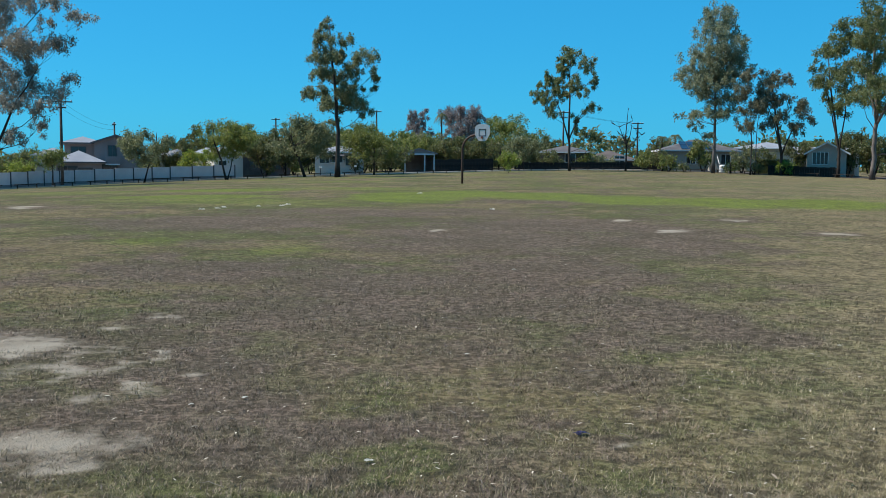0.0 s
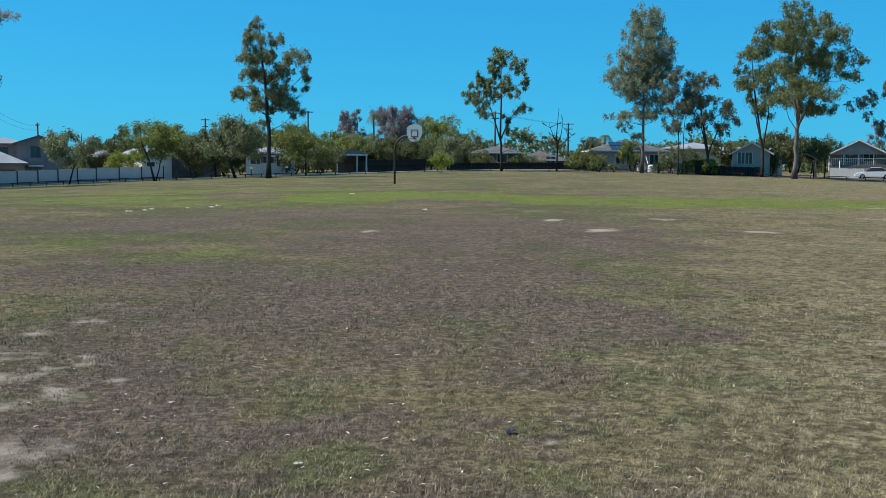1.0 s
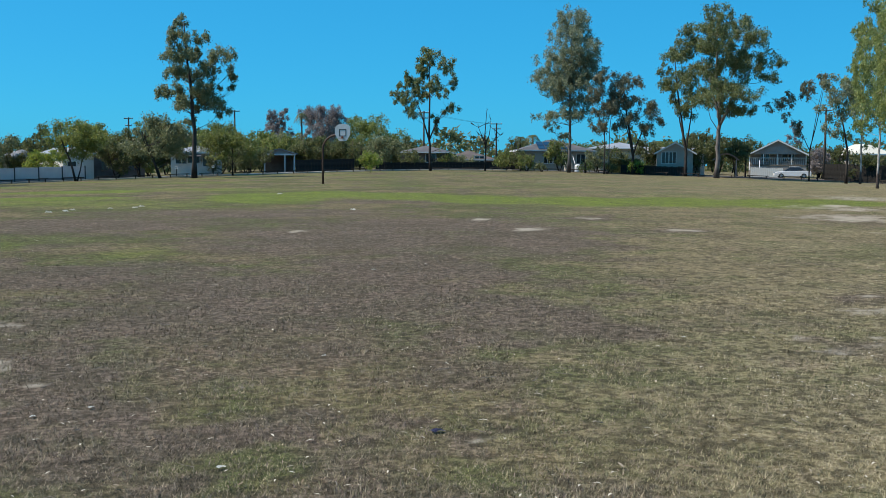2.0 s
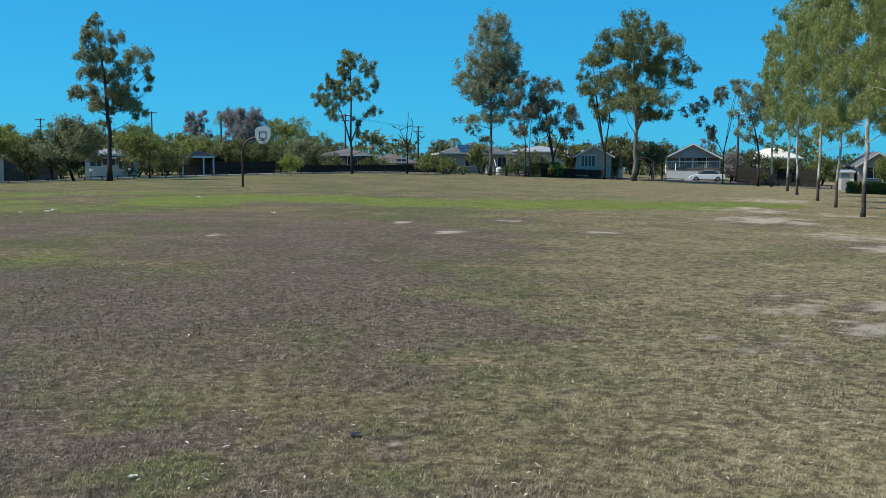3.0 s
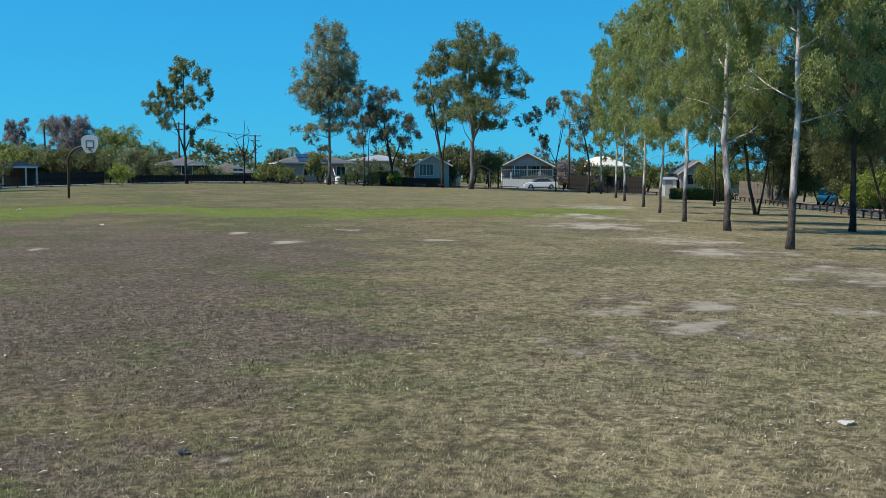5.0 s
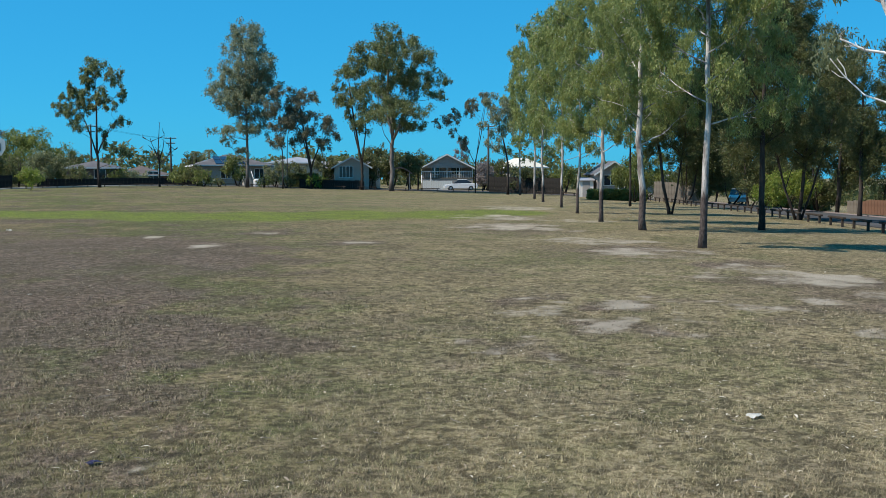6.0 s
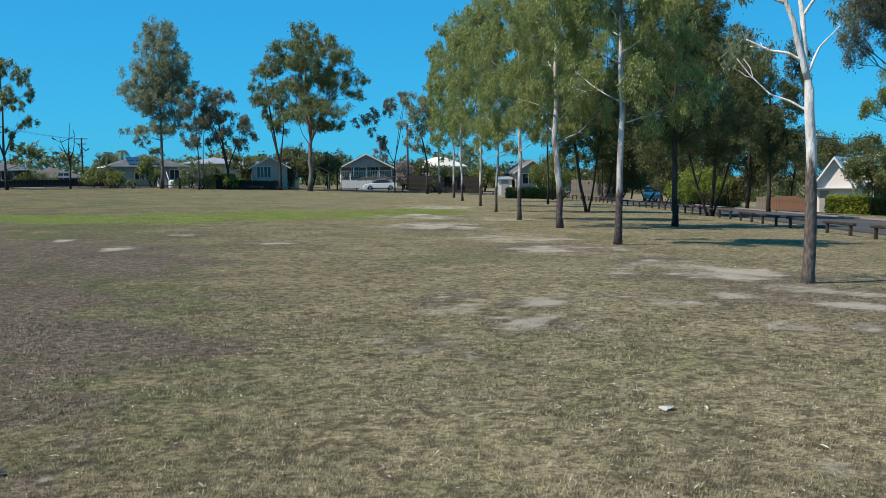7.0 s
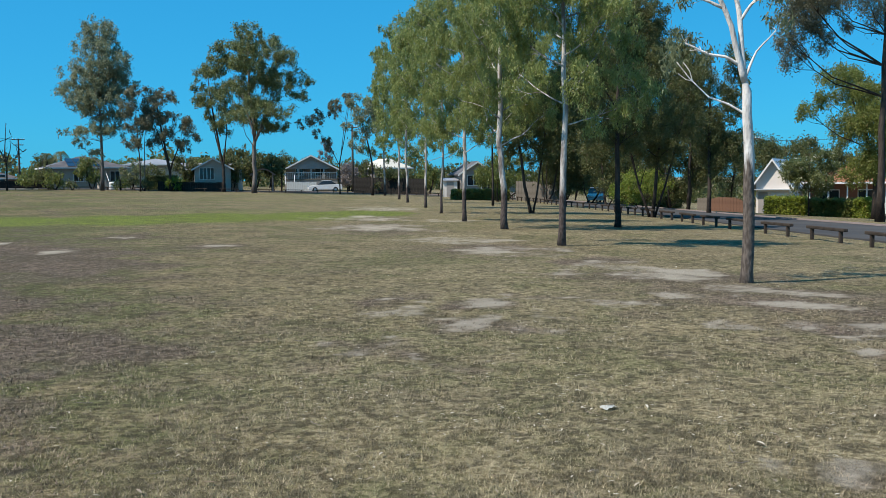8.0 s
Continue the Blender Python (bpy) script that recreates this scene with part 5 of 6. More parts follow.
def window_part(parent, x, z, w, h, y=0.0, trim="trim_white"):
    """A window with a proud frame, a mullion and two panes."""
    bm = bmesh.new()
    f = 0.07
    for d in ((x - w / 2 - f, x + w / 2 + f, z - f, z), (x - w / 2 - f, x + w / 2 + f, z + h, z + h + f), (x - w / 2 - f, x - w / 2, z, z + h), (x + w / 2, x + w / 2 + f, z, z + h), (x - 0.03, x + 0.03, z, z + h)):
        box(bm, d[0], d[1], y - 0.06, y + 0.02, d[2], d[3])
    win = part("window", bm, trim, parent)
    for s in (-1, 1):
        part("pane", boxed(min(x + s * 0.03, x + s * w / 2), max(x + s * 0.03, x + s * w / 2), y - 0.025, y + 0.01, z, z + h), "glass_dark", win)


def house(x, y, turn, w, dep, eave, ridge, roof, walls, roofs, label="", wins=(), balcony=None, awning=None, solar=False, steps=None, verandah=None, garage=False, trim="trim_white"):
    base = holder("house", x, y, turn, label, "house", "houses round the park")
    front = 0.0
    if verandah:
        front = 1.9
    if roof == "gable":
        bm = gable_bm(w, dep, -0.8, eave, ridge)
    else:
        bm = boxed(-w / 2, w / 2, 0, dep, -0.8, eave)
    if verandah:
        bm.free()
        bm = boxed(-w / 2, w / 2, front, dep, -0.8, eave)
    part("wall", bm, walls, base)
    if verandah and roof == "gable":
        bm = gable_bm(w, 0.14, eave, eave + 0.02, ridge)
        part("gable", bm, walls, base)
    if roof == "gable":
        for s in (-1, 1):
            part("roof", slope_bm(s, w, dep, eave, ridge, 0.4, 0.12), roofs, base)
        for s in (-1, 1):
            bm = slope_bm(s, w, 0.0, eave, ridge, 0.42, 0.2)
            for v in bm.verts:
                v.co.y = -0.44 if v.co.y < 0 else -0.402
                v.co.z -= 0.1
            part("bargeboard", bm, trim, base)
    else:
        part("roof", hip_bm(w, dep, eave, ridge, 0.5), roofs, base)
        bm = bmesh.new()
        o = 0.56
        for d in ((-w / 2 - o, w / 2 + o, -o, -o + 0.05), (-w / 2 - o, w / 2 + o, dep + o - 0.05, dep + o), (-w / 2 - o, -w / 2 - o + 0.05, -o + 0.05, dep + o - 0.05), (w / 2 + o - 0.05, w / 2 + o, -o + 0.05, dep + o - 0.05)):
            box(bm, d[0], d[1], d[2], d[3], eave - 0.12, eave + 0.04)
        part("gutter", bm, trim, base)
    for wx, wz, ww, wh in wins:
        window_part(base, wx, wz, ww, wh, front, trim)
    if verandah:
        lo, hi = verandah
        part("deck", boxed(-w / 2, w / 2, -0.02, front, lo - 0.2, lo), "paling", base)
        if lo > 1:
            part("skirt", boxed(-w / 2, w / 2, 0.02, 0.1, -0.6, lo - 0.2), "weather_grey", base)
        for i in range(5):
            px = -w / 2 + 0.08 + i * (w - 0.16) / 4
            part("post", boxed(px - 0.06, px + 0.06, 0.02, 0.14, lo, eave), "trim_white", base)
        part("handrail", boxed(-w / 2, w / 2, 0.05, 0.11, lo + 0.85, lo + 0.93), "trim_white", base)
        shared = None
        for i in range(int(w / 0.25)):
            bx = -w / 2 + 0.12 + i * 0.25
            if shared is None:
                ob = part("baluster", boxed(-0.02, 0.02, 0.06, 0.1, lo, lo + 0.85), "trim_white", base)
                shared = ob.data
            else:
                ob = new("baluster", shared)
                ob.parent = base
            ob.matrix_basis = pose(bx, 0, 0)
    if steps is not None:
        n = 7
        for i in range(n):
            part("step", boxed(steps - 0.6, steps + 0.6, -0.3 * (i + 1), -0.3 * i - 0.01, -0.6, 1.5 * (1 - (i + 1) / (n + 1))), "concrete", base)
        for s in (-0.66, 0.66):
            bm = bmesh.new()
            tube(bm, [(steps + s, -0.1, 2.3), (steps + s, -2.2, 0.95)], [0.04, 0.04], 6)
            part("handrail", bm, "trim_white", base)
    if balcony:
        bx, bz, bw = balcony
        part("balcony", boxed(bx - bw / 2, bx + bw / 2, -0.9, 0.0, bz - 0.15, bz), "trim_white", base)
        part("balustrade", boxed(bx - bw / 2, bx + bw / 2, -0.9, -0.82, bz, bz + 0.85), "render_grey", base)
    if awning:
        ax, az, aw = awning
        bm = boxed(ax - aw / 2, ax + aw / 2, -0.9, 0, az - 0.03, az + 0.03)
        for v in bm.verts:
            v.co.z += v.co.y * 0.55
        part("awning", bm, "roof_dark", base)
    if solar:
        pitch = math.atan2(ridge - eave, dep / 2 + 0.5)
        for i in range(2):
            for j in range(4):
                bm = boxed(-0.48, 0.48, -0.8, 0.8, 0.06, 0.11)
                ob = part("solar_panel", bm, "solar_blue", base, "dark blue glass solar panel")
                f = 0.24 + 0.36 * i
                ob.matrix_basis = pose(-2.1 + j * 1.04, -0.5 + (dep / 2 + 0.5) * f, eave + (ridge - eave) * f, math.degrees(pitch))
    if garage:
        part("roller_door", boxed(-0.1, w / 2 - 0.15, -0.04, 0.02, -0.3, 1.75), "trim_white", base, "white ribbed roller door")
        part("side_door", boxed(-w / 2 + 0.2, -w / 2 + 0.95, -0.05, 0.02, -0.3, 1.8), "weather_grey", base)
        part("awning", boxed(-w / 2 - 0.2, w / 2 + 0.2, -0.5, 0, 1.98, 2.05), "roof_metal", base)
    return base


house(-42.56, 118.16, 20.1, 4.1, 8, 5.0, 5.8, 'hip', "render_grey", "roof_pale", trim="roof_dark", label="two-storey grey rendered house with pale hipped roof", wins=[(-0.5, 3.4, 1.6, 1.1)])
house(-38.29, 117.04, 18.4, 4.8, 9, 4.8, 5.6, 'gable', "render_grey", "roof_dark", label="tall gabled wing of the grey rendered house", wins=[(-0.4, 3.0, 0.9, 1.4), (-0.8, 0.5, 1.7, 1.7), (1.5, 0.8, 1.7, 0.9)], balcony=(-0.4, 2.3, 1.6), trim="roof_dark")
house(-40.53, 111.21, 20.1, 4.8, 6, 2.6, 3.9, 'hip', "render_grey", "roof_pale", trim="roof_dark", label="low garage wing with pale hipped roof", wins=[(0.6, 0.5, 1.6, 1.4), (-1.2, 0.3, 2.0, 1.8)])
house(-52.33, 134.10, 20.9, 4.6, 7, 4.4, 5.4, 'hip', "render_cream", "roof_pale", label="low house with a plain pale roof behind")
house(-39.34, 147.32, 14.9, 4.8, 9, 3.6, 4.7, 'hip', "render_cream", "roof_pale", label="far bungalow with a pale hipped roof")
house(-26.60, 123.98, 32.5, 3.7, 8, 3.1, 3.8, 'gable', "weather_white", "roof_pale", label="white weatherboard cottage under the trees", wins=[(-0.8, 1.0, 1.0, 1.2)])
house(-23.09, 129.61, 9.9, 6.5, 8, 3.1, 4.0, 'hip', "brick_dark", "roof_dark", label="shaded dark brick house with small windows", trim="brick_dark", wins=[(-1.5, 1.0, 0.8, 1.2), (-0.3, 1.0, 0.8, 1.2), (2.0, 1.0, 1.2, 1.2)])
house(-13.35, 128.62, 5.7, 6.2, 8, 2.9, 3.8, 'hip', "weather_white", "roof_pale", label="white weatherboard house with pale metal roof", wins=[(-1.8, 1.5, 1.4, 1.1), (-0.4, 1.6, 1.6, 1.2), (1.4, 1.2, 1.2, 1.2)], awning=(-0.4, 2.9, 2.0))
house(16.99, 142.90, -15.3, 6.4, 9, 2.4, 3.4, 'hip', "brick_dark", "roof_dark", label="brown house with a low dark hipped roof", wins=[(-1.5, 1.0, 1.4, 1.2), (1.2, 1.0, 1.4, 1.2)])
house(24.32, 146.77, -9.6, 7.8, 9, 1.3, 2.7, 'hip', "brick_dark", "roof_brown", label="low brown-roofed brick house", wins=[(-1.5, 0.8, 1.4, 1.0), (1.6, 0.8, 1.4, 1.0)])
house(35.28, 136.96, -4.3, 10.0, 9, 2.8, 4.4, 'hip', "render_beige", "roof_dark", label="beige bungalow with solar panels on a dark hipped roof", wins=[(-1.3, 1.0, 1.2, 1.3), (0.2, 1.0, 1.2, 1.3), (3.4, 1.0, 1.2, 1.3)], solar=True, steps=1.5)
house(48.04, 148.53, -18.4, 8.9, 9, 3.4, 4.4, 'hip', "render_beige", "roof_pale", label="far low house with a pale roof")
house(46.37, 120.68, -19, 4.4, 11, 2.9, 4.1, 'gable', "weather_cream", "roof_pale", label="cream weatherboard house with front gable", wins=[(-1.2, 1.5, 0.8, 1.4), (-0.3, 1.5, 0.8, 1.4)])
house(52.32, 126.24, 57.8, 3.3, 7, 2.9, 3.6, 'gable', "weather_cream", "roof_pale", label="low cream side wing with metal roof", wins=[(0.0, 1.2, 1.0, 1.2)])
house(64.16, 128.91, -25, 7.5, 11, 3.1, 5.0, 'gable', "weather_grey", "roof_pale", label="high-set gabled house with a front verandah", wins=[(-1.6, 2.2, 1.0, 1.3), (1.4, 2.2, 1.5, 1.3)], verandah=(1.7, 3.0), steps=-3.0)
house(73.30, 121.03, -10.9, 4.3, 9, 3.5, 4.9, 'hip', "weather_grey", "roof_cream", label="house with cream roof and open verandah", wins=[(0.0, 1.2, 1.6, 1.4)], verandah=(0.4, 2.6))
house(65.98, 90.93, -23.8, 3.7, 6, 2.8, 4.0, 'gable', "weather_grey", "roof_dark", label="grey weatherboard house with dark gable roof", wins=[(-0.4, 1.4, 1.4, 1.1), (1.2, 1.0, 1.3, 1.6)])
house(74.98, 93.26, 50.8, 7.2, 7, 2.0, 2.8, 'gable', "render_cream", "roof_pale", label="long pale shed behind the paling fence")
house(69.56, 53.74, -62, 2.7, 7, 2.6, 4.5, 'gable', "weather_white", "roof_metal", label="white gabled garage with roller door", garage=True)
house(77.03, 51.79, -56, 6.3, 9, 3.0, 4.5, 'hip', "brick_red", "roof_tile", label="brick house with terracotta tiled roof", wins=[(-1.5, 1.0, 1.6, 1.3), (1.6, 1.0, 1.4, 1.3)], verandah=(0.3, 2.3))

def carport(x, y, turn, label):
    base = holder("carport", x, y, turn, label, "carport")
    for px in (-1.95, 0.7, 1.95):
        for py in (0.1, 5.0):
            part("post", boxed(px - 0.07, px + 0.07, py - 0.07, py + 0.07, -0.4, 2.45), "trim_white", base)
    part("beam", boxed(-2.1, 2.1, 0.0, 0.16, 2.3, 2.5), "trim_white", base)
    part("gable", gable_bm(4.2, 0.1, 2.5, 2.52, 3.1), "weather_grey", base)
    for s in (-1, 1):
        part("roof", slope_bm(s, 4.2, 5.2, 2.5, 3.1, 0.3, 0.1), "roof_pale", base)
    part("wall", boxed(-2.1, 2.1, 5.1, 5.2, -0.4, 2.5), "brick_dark", base)


carport(-3.12, 132.94, 1.7, "white-posted gabled carport open to the street")


def porch(x, y, turn, label):
    """A small arched entry roof on posts."""
    base = holder("porch", x, y, turn, label, "porch")
    for px in (-1.2, 1.2):
        part("post", boxed(px - 0.07, px + 0.07, 0, 0.14, -0.4, 2.2), "render_grey", base)
    bm = bmesh.new()
    pts = [(-1.5 + 3.0 * i / 12, 0.07, 2.1 + 0.75 * math.sin(math.pi * i / 12)) for i in range(13)]
    tube(bm, pts, [0.09] * 13, 6)
    part("arch", bm, "render_grey", base)
    bm = bmesh.new()
    rows = [[bm.verts.new((px, y_, pz + 0.1)) for y_ in (-0.2, 2.0)] for px, _, pz in pts]
    for a, b in zip(rows, rows[1:]):
        bm.faces.new((a[0], b[0], b[1], a[1]))
    bmesh.ops.solidify(bm, geom=list(bm.faces), thickness=0.05)
    part("roof", bm, "roof_pale", base)


porch(50.25, 114.13, -23.8, "small arched white entry porch with metal roof")


def water_tank(x, y, label):
    base = holder("water_tank", x, y, 0, label, "water tank")
    bm = bmesh.new()
    tube(bm, [(0, 0, -0.3), (0, 0, 0.85), (0, 0, 0.95), (0, 0, 1.0)], [0.4, 0.4, 0.32, 0.12], 24)
    part("body", bm, "trim_white", base, smooth=False)
    for z in (0.2, 0.45, 0.7):
        bm = bmesh.new()
        bmesh.ops.create_circle(bm, segments=24, radius=0.41)
        ring = [v.co.copy() for v in bm.verts]
        bm.free()
        bm = bmesh.new()
        tube(bm, [(c.x, c.y, z) for c in ring] + [(ring[0].x, ring[0].y, z)], [0.025] * 25, 5, caps=False)
        part("rib", bm, "trim_white", base)


water_tank(36.36, 129.95, "white ribbed water tank beside the beige house")


# ---- basketball hoop ----
def basketball_hoop(x, y, turn, label):
    base = holder("basketball_hoop", x, y, turn, label, "basketball hoop")
    bm = bmesh.new()
    pts = [(0, 0, -0.3), (0, 0, 1.2), (0, 0, 2.35)]
    for i in range(1, 9):
        t = math.pi / 2 * i / 8
        pts.append((1.0 * (1 - math.cos(t)) * 0.98, 0, 2.35 + 1.0 * math.sin(t)))
    pts.append((1.35, -0.12, 3.38))
    tube(bm, pts, [0.075] * len(pts), 10)
    part("pole", bm, "steel_rust", base, "rusty curved steel pole", smooth=True)
    bm = bmesh.new()
    outline = []
    for i in range(25):
        t = math.pi * i / 24
        outline.append((0.54 * math.cos(t), 0.36 * math.sin(t) ** 0.8 + 0.2 if 0 < i < 24 else 0.2))
    outline += [(-0.54, -0.15), (-0.30, -0.56), (-0.15, -0.62), (0.15, -0.62), (0.30, -0.56), (0.54, -0.15)]
    front = [bm.verts.new((px, -0.02, pz)) for px, pz in outline]
    back = [bm.verts.new((px, 0.02, pz)) for px, pz in outline]
    bm.faces.new(front)
    bm.faces.new(back[::-1])
    for i in range(len(outline)):
        j = (i + 1) % len(outline)
        bm.faces.new((front[j], front[i], back[i], back[j]))
    bmesh.ops.recalc_face_normals(bm, faces=bm.faces)
    board = part("backboard", bm, "board_white", base, "white fan-shaped backboard")
    board.matrix_basis = pose(1.5, -0.22, 3.56)
    bm = bmesh.new()
    for d in ((-0.25, 0.25, 0.16, 0.2), (-0.25, 0.25, -0.28, -0.24), (-0.25, -0.21, -0.24, 0.16), (0.21, 0.25, -0.24, 0.16)):
        box(bm, d[0], d[1], -0.032, -0.021, d[2], d[3])
    part("target_square", bm, "paint_black", board)
    bm = bmesh.new()
    ring = [(0.225 * math.cos(2 * math.pi * i / 20), -0.36 + 0.225 * math.sin(2 * math.pi * i / 20), -0.42) for i in range(21)]
    tube(bm, ring, [0.014] * 21, 6, caps=False)
    box(bm, -0.05, 0.05, -0.15, -0.021, -0.44, -0.3)
    part("rim", bm, "rim_orange", board, "rusty orange ring without a net")


basketball_hoop(1.35, 69.52, -19.7, "basketball hoop on a bent rusty pole in the lawn")


# ---- power poles and lines ----
def power_pole(x, y, turn, height, label, arms=((0.35, 1.3),), lamp=False):
    base = holder("power_pole", x, y, turn, label, "power pole", "power poles of the street")
    bm = bmesh.new()
    tube(bm, [(0, 0, -0.4), (0, 0, height * 0.5), (0, 0, height)], [0.17, 0.145, 0.115], 10)
    part("pole", bm, "pole_wood", base, smooth=True)
    for down, half in arms:
        part("crossarm", boxed(-half, half, -0.2, -0.08, height - down - 0.12, height - down, bevel=0.01), "pole_wood", base)
        for k in (-0.9, -0.45, 0.45, 0.9):
            bm = bmesh.new()
            tube(bm, [(k * half, -0.14, height - down), (k * half, -0.14, height - down + 0.06), (k * half, -0.14, height - down + 0.16)], [0.05, 0.06, 0.03], 8)
            part("insulator", bm, "trim_white", base)
    if lamp:
        bm = bmesh.new()
        tube(bm, [(0, -0.1, height * 0.72), (0.6, -0.5, height * 0.8), (1.5, -1.0, height * 0.83)], [0.04, 0.035, 0.03], 6)
        part("lamp_arm", bm, "chrome", base)
        part("lamp_head", boxed(1.4, 2.0, -1.12, -0.92, height * 0.82, height * 0.85, bevel=0.02), "chrome", base)


power_pole(-38.25, 100.27, 29.9, 8.9, "weathered timber power pole with crossarm and cables", ((0.4, 1.1), (1.0, 0.5)))
power_pole(-49.46, 150.63, 6.4, 9.3, "distant timber power pole behind the houses", ((0.3, 0.3),))
power_pole(-10.14, 152.11, 4.2, 9.3, "timber power pole with crossarm above garden trees", ((0.15, 0.75),))
power_pole(-28.11, 168.17, 3, 9.5, "distant timber power pole above the tree line", ((0.2, 0.7), (1.3, 0.5)))
power_pole(18.15, 151.36, -6.2, 8.6, "timber power pole with two crossarms behind a house", ((0.2, 0.75), (1.0, 0.6)))
power_pole(31.36, 161.50, -11.2, 7.2, "timber power pole with wide crossarm above the roofs", ((0.1, 0.9), (0.9, 0.7)))
power_pole(63.57, 115.44, -30.6, 8.9, "slim timber street pole beside the dark fence", ((0.3, 0.7),))
power_pole(84.00, 67.62, -47.7, 7.9, "timber street pole beside the white garage", ((0.3, 0.8),))


def power_line(a, b, sag, label):
    """One cable from a to b with its sag."""
    a, b = Vector(a), Vector(b)
    bm = bmesh.new()
    pts = [a.lerp(b, i / 16) - Vector((0, 0, sag * 4 * (i / 16) * (1 - i / 16))) for i in range(17)]
    tube(bm, pts, [0.013] * 17, 4, caps=False)
    ob = part("power_line", bm, "rubber", None)
    tagged(ob, label, "cable", "street cables")


def pole_top(x, y, h):
    return float(land(x, y)) + h


STREET_POLE, GARDEN_POLE, ROOF_POLE, FAR_POLE, CORNER_POLE, GARAGE_POLE = (-38.25, 100.27), (-49.46, 150.63), (18.15, 151.36), (31.36, 161.5), (63.57, 115.44), (84.0, 67.62)
z1, z2 = pole_top(*STREET_POLE, 8.55), pole_top(-85, 72, 8.5)
for k in range(3):
    power_line((STREET_POLE[0] - 0.5 + 0.5 * k, STREET_POLE[1] - 0.2 + 0.3 * k, z1 - 0.25 * k), (-85 + 0.5 * k, 72 + 0.3 * k, z2 - 0.25 * k), 0.8, "dark overhead cable leading off to the street")
for k in range(2):
    power_line((*STREET_POLE, z1 - 0.7 * k), (*GARDEN_POLE, pole_top(*GARDEN_POLE, 8.8) - 0.6 * k), 0.6, "dark overhead cable between timber power poles")
    power_line((ROOF_POLE[0] + k * 0.8, ROOF_POLE[1], pole_top(*ROOF_POLE, 8.4)), (FAR_POLE[0] + k * 0.8, FAR_POLE[1], pole_top(*FAR_POLE, 7.0)), 0.3, "dark overhead cable above the far roofs")
    power_line((GARAGE_POLE[0], GARAGE_POLE[1] + k * 0.6, pole_top(*GARAGE_POLE, 7.3)), (87, 15 + k * 0.6, pole_top(87, 15, 7.4)), 0.5, "pale overhead cable across the sky")
    power_line((GARAGE_POLE[0], GARAGE_POLE[1] + k * 0.6, pole_top(*GARAGE_POLE, 7.3)), (CORNER_POLE[0], CORNER_POLE[1] + k * 0.6, pole_top(*CORNER_POLE, 8.4)), 0.7, "overhead cable along the street")


# ---- parked cars ----
def car_shell(prof, half, tuck):
    """A body from its side profile, narrowed towards the roof."""
    bm = bmesh.new()
    top = max(z for _, z in prof)
    low = min(z for _, z in prof)
    sides = []
    for s in (-1, 1):
        sides.append([bm.verts.new((px, s * (half - tuck * max(0.0, (pz - low) / (top - low)) ** 1.5), pz)) for px, pz in prof])
    bm.faces.new(sides[0])
    bm.faces.new(sides[1][::-1])
    for i in range(len(prof)):
        j = (i + 1) % len(prof)
        bm.faces.new((sides[0][j], sides[0][i], sides[1][i], sides[1][j]))
    bmesh.ops.recalc_face_normals(bm, faces=bm.faces)
    bmesh.ops.bevel(bm, geom=list(bm.edges), offset=0.04, segments=2, affect="EDGES", profile=0.5)
    return bm


def parked_car(x, y, turn, body, glass, label):
    base = holder("car", x, y, turn, label, "car", "parked cars", z=float(land(x, y)) + 0.06)
    shell = part("body", car_shell(body, 0.87, 0.06), "car_white", base, smooth=False)
    part("cabin", car_shell(glass, 0.79, 0.14), "glass_dark", base, "dark tinted cabin glass")
    roof = [(px, pz) for px, pz in glass if pz > max(z for _, z in glass) - 0.05]
    x0, x1 = min(p[0] for p in roof), max(p[0] for p in roof)
    z = max(p[1] for p in roof)
    part("roof", boxed(x0 - 0.05, x1 + 0.05, -0.68, 0.68, z - 0.03, z + 0.04, bevel=0.03), "car_white", base)
    for px in (-1.35, 1.35):
        for s in (-0.78, 0.78):
            bm = bmesh.new()
            tube(bm, [(px, s - 0.1, 0.31), (px, s - 0.08, 0.31), (px, s + 0.08, 0.31), (px, s + 0.1, 0.31)], [0.27, 0.31, 0.31, 0.27], 20)
            tyre = part("tyre", bm, "rubber", base)
            bm = bmesh.new()
            o = math.copysign(0.1, s)
            tube(bm, [(px, s, 0.31), (px, s + o * 1.06, 0.31)], [0.19, 0.18], 14)
            part("rim", bm, "chrome", tyre)
    for s in (-0.6, 0.6):
        part("headlight", boxed(2.05, 2.2, s - 0.17, s + 0.17, 0.6, 0.74, bevel=0.02), "chrome", base)
        part("tail_light", boxed(-2.22, -2.1, s - 0.14, s + 0.14, 0.7, 0.88, bevel=0.02), "lamp_red", base)


SEDAN = [(-2.2, 0.28), (2.2, 0.28), (2.2, 0.62), (1.95, 0.76), (1.0, 0.9), (-1.5, 0.95), (-2.15, 0.93), (-2.24, 0.7)]
SEDAN_TOP = [(1.05, 0.86), (0.3, 1.38), (-0.75, 1.42), (-1.65, 0.92)]
HATCH = [(-2.0, 0.28), (2.1, 0.28), (2.1, 0.66), (1.85, 0.82), (1.1, 0.95), (-1.9, 1.0), (-2.05, 0.7)]
HATCH_TOP = [(1.2, 0.9), (0.4, 1.46), (-1.4, 1.48), (-1.98, 0.95)]
parked_car(60.93, 118.42, 158.1, SEDAN, SEDAN_TOP, "white sedan parked beside the park rails")
parked_car(68.94, 74.58, 225.7, HATCH, HATCH_TOP, "white hatchback parked in the shade of trees")


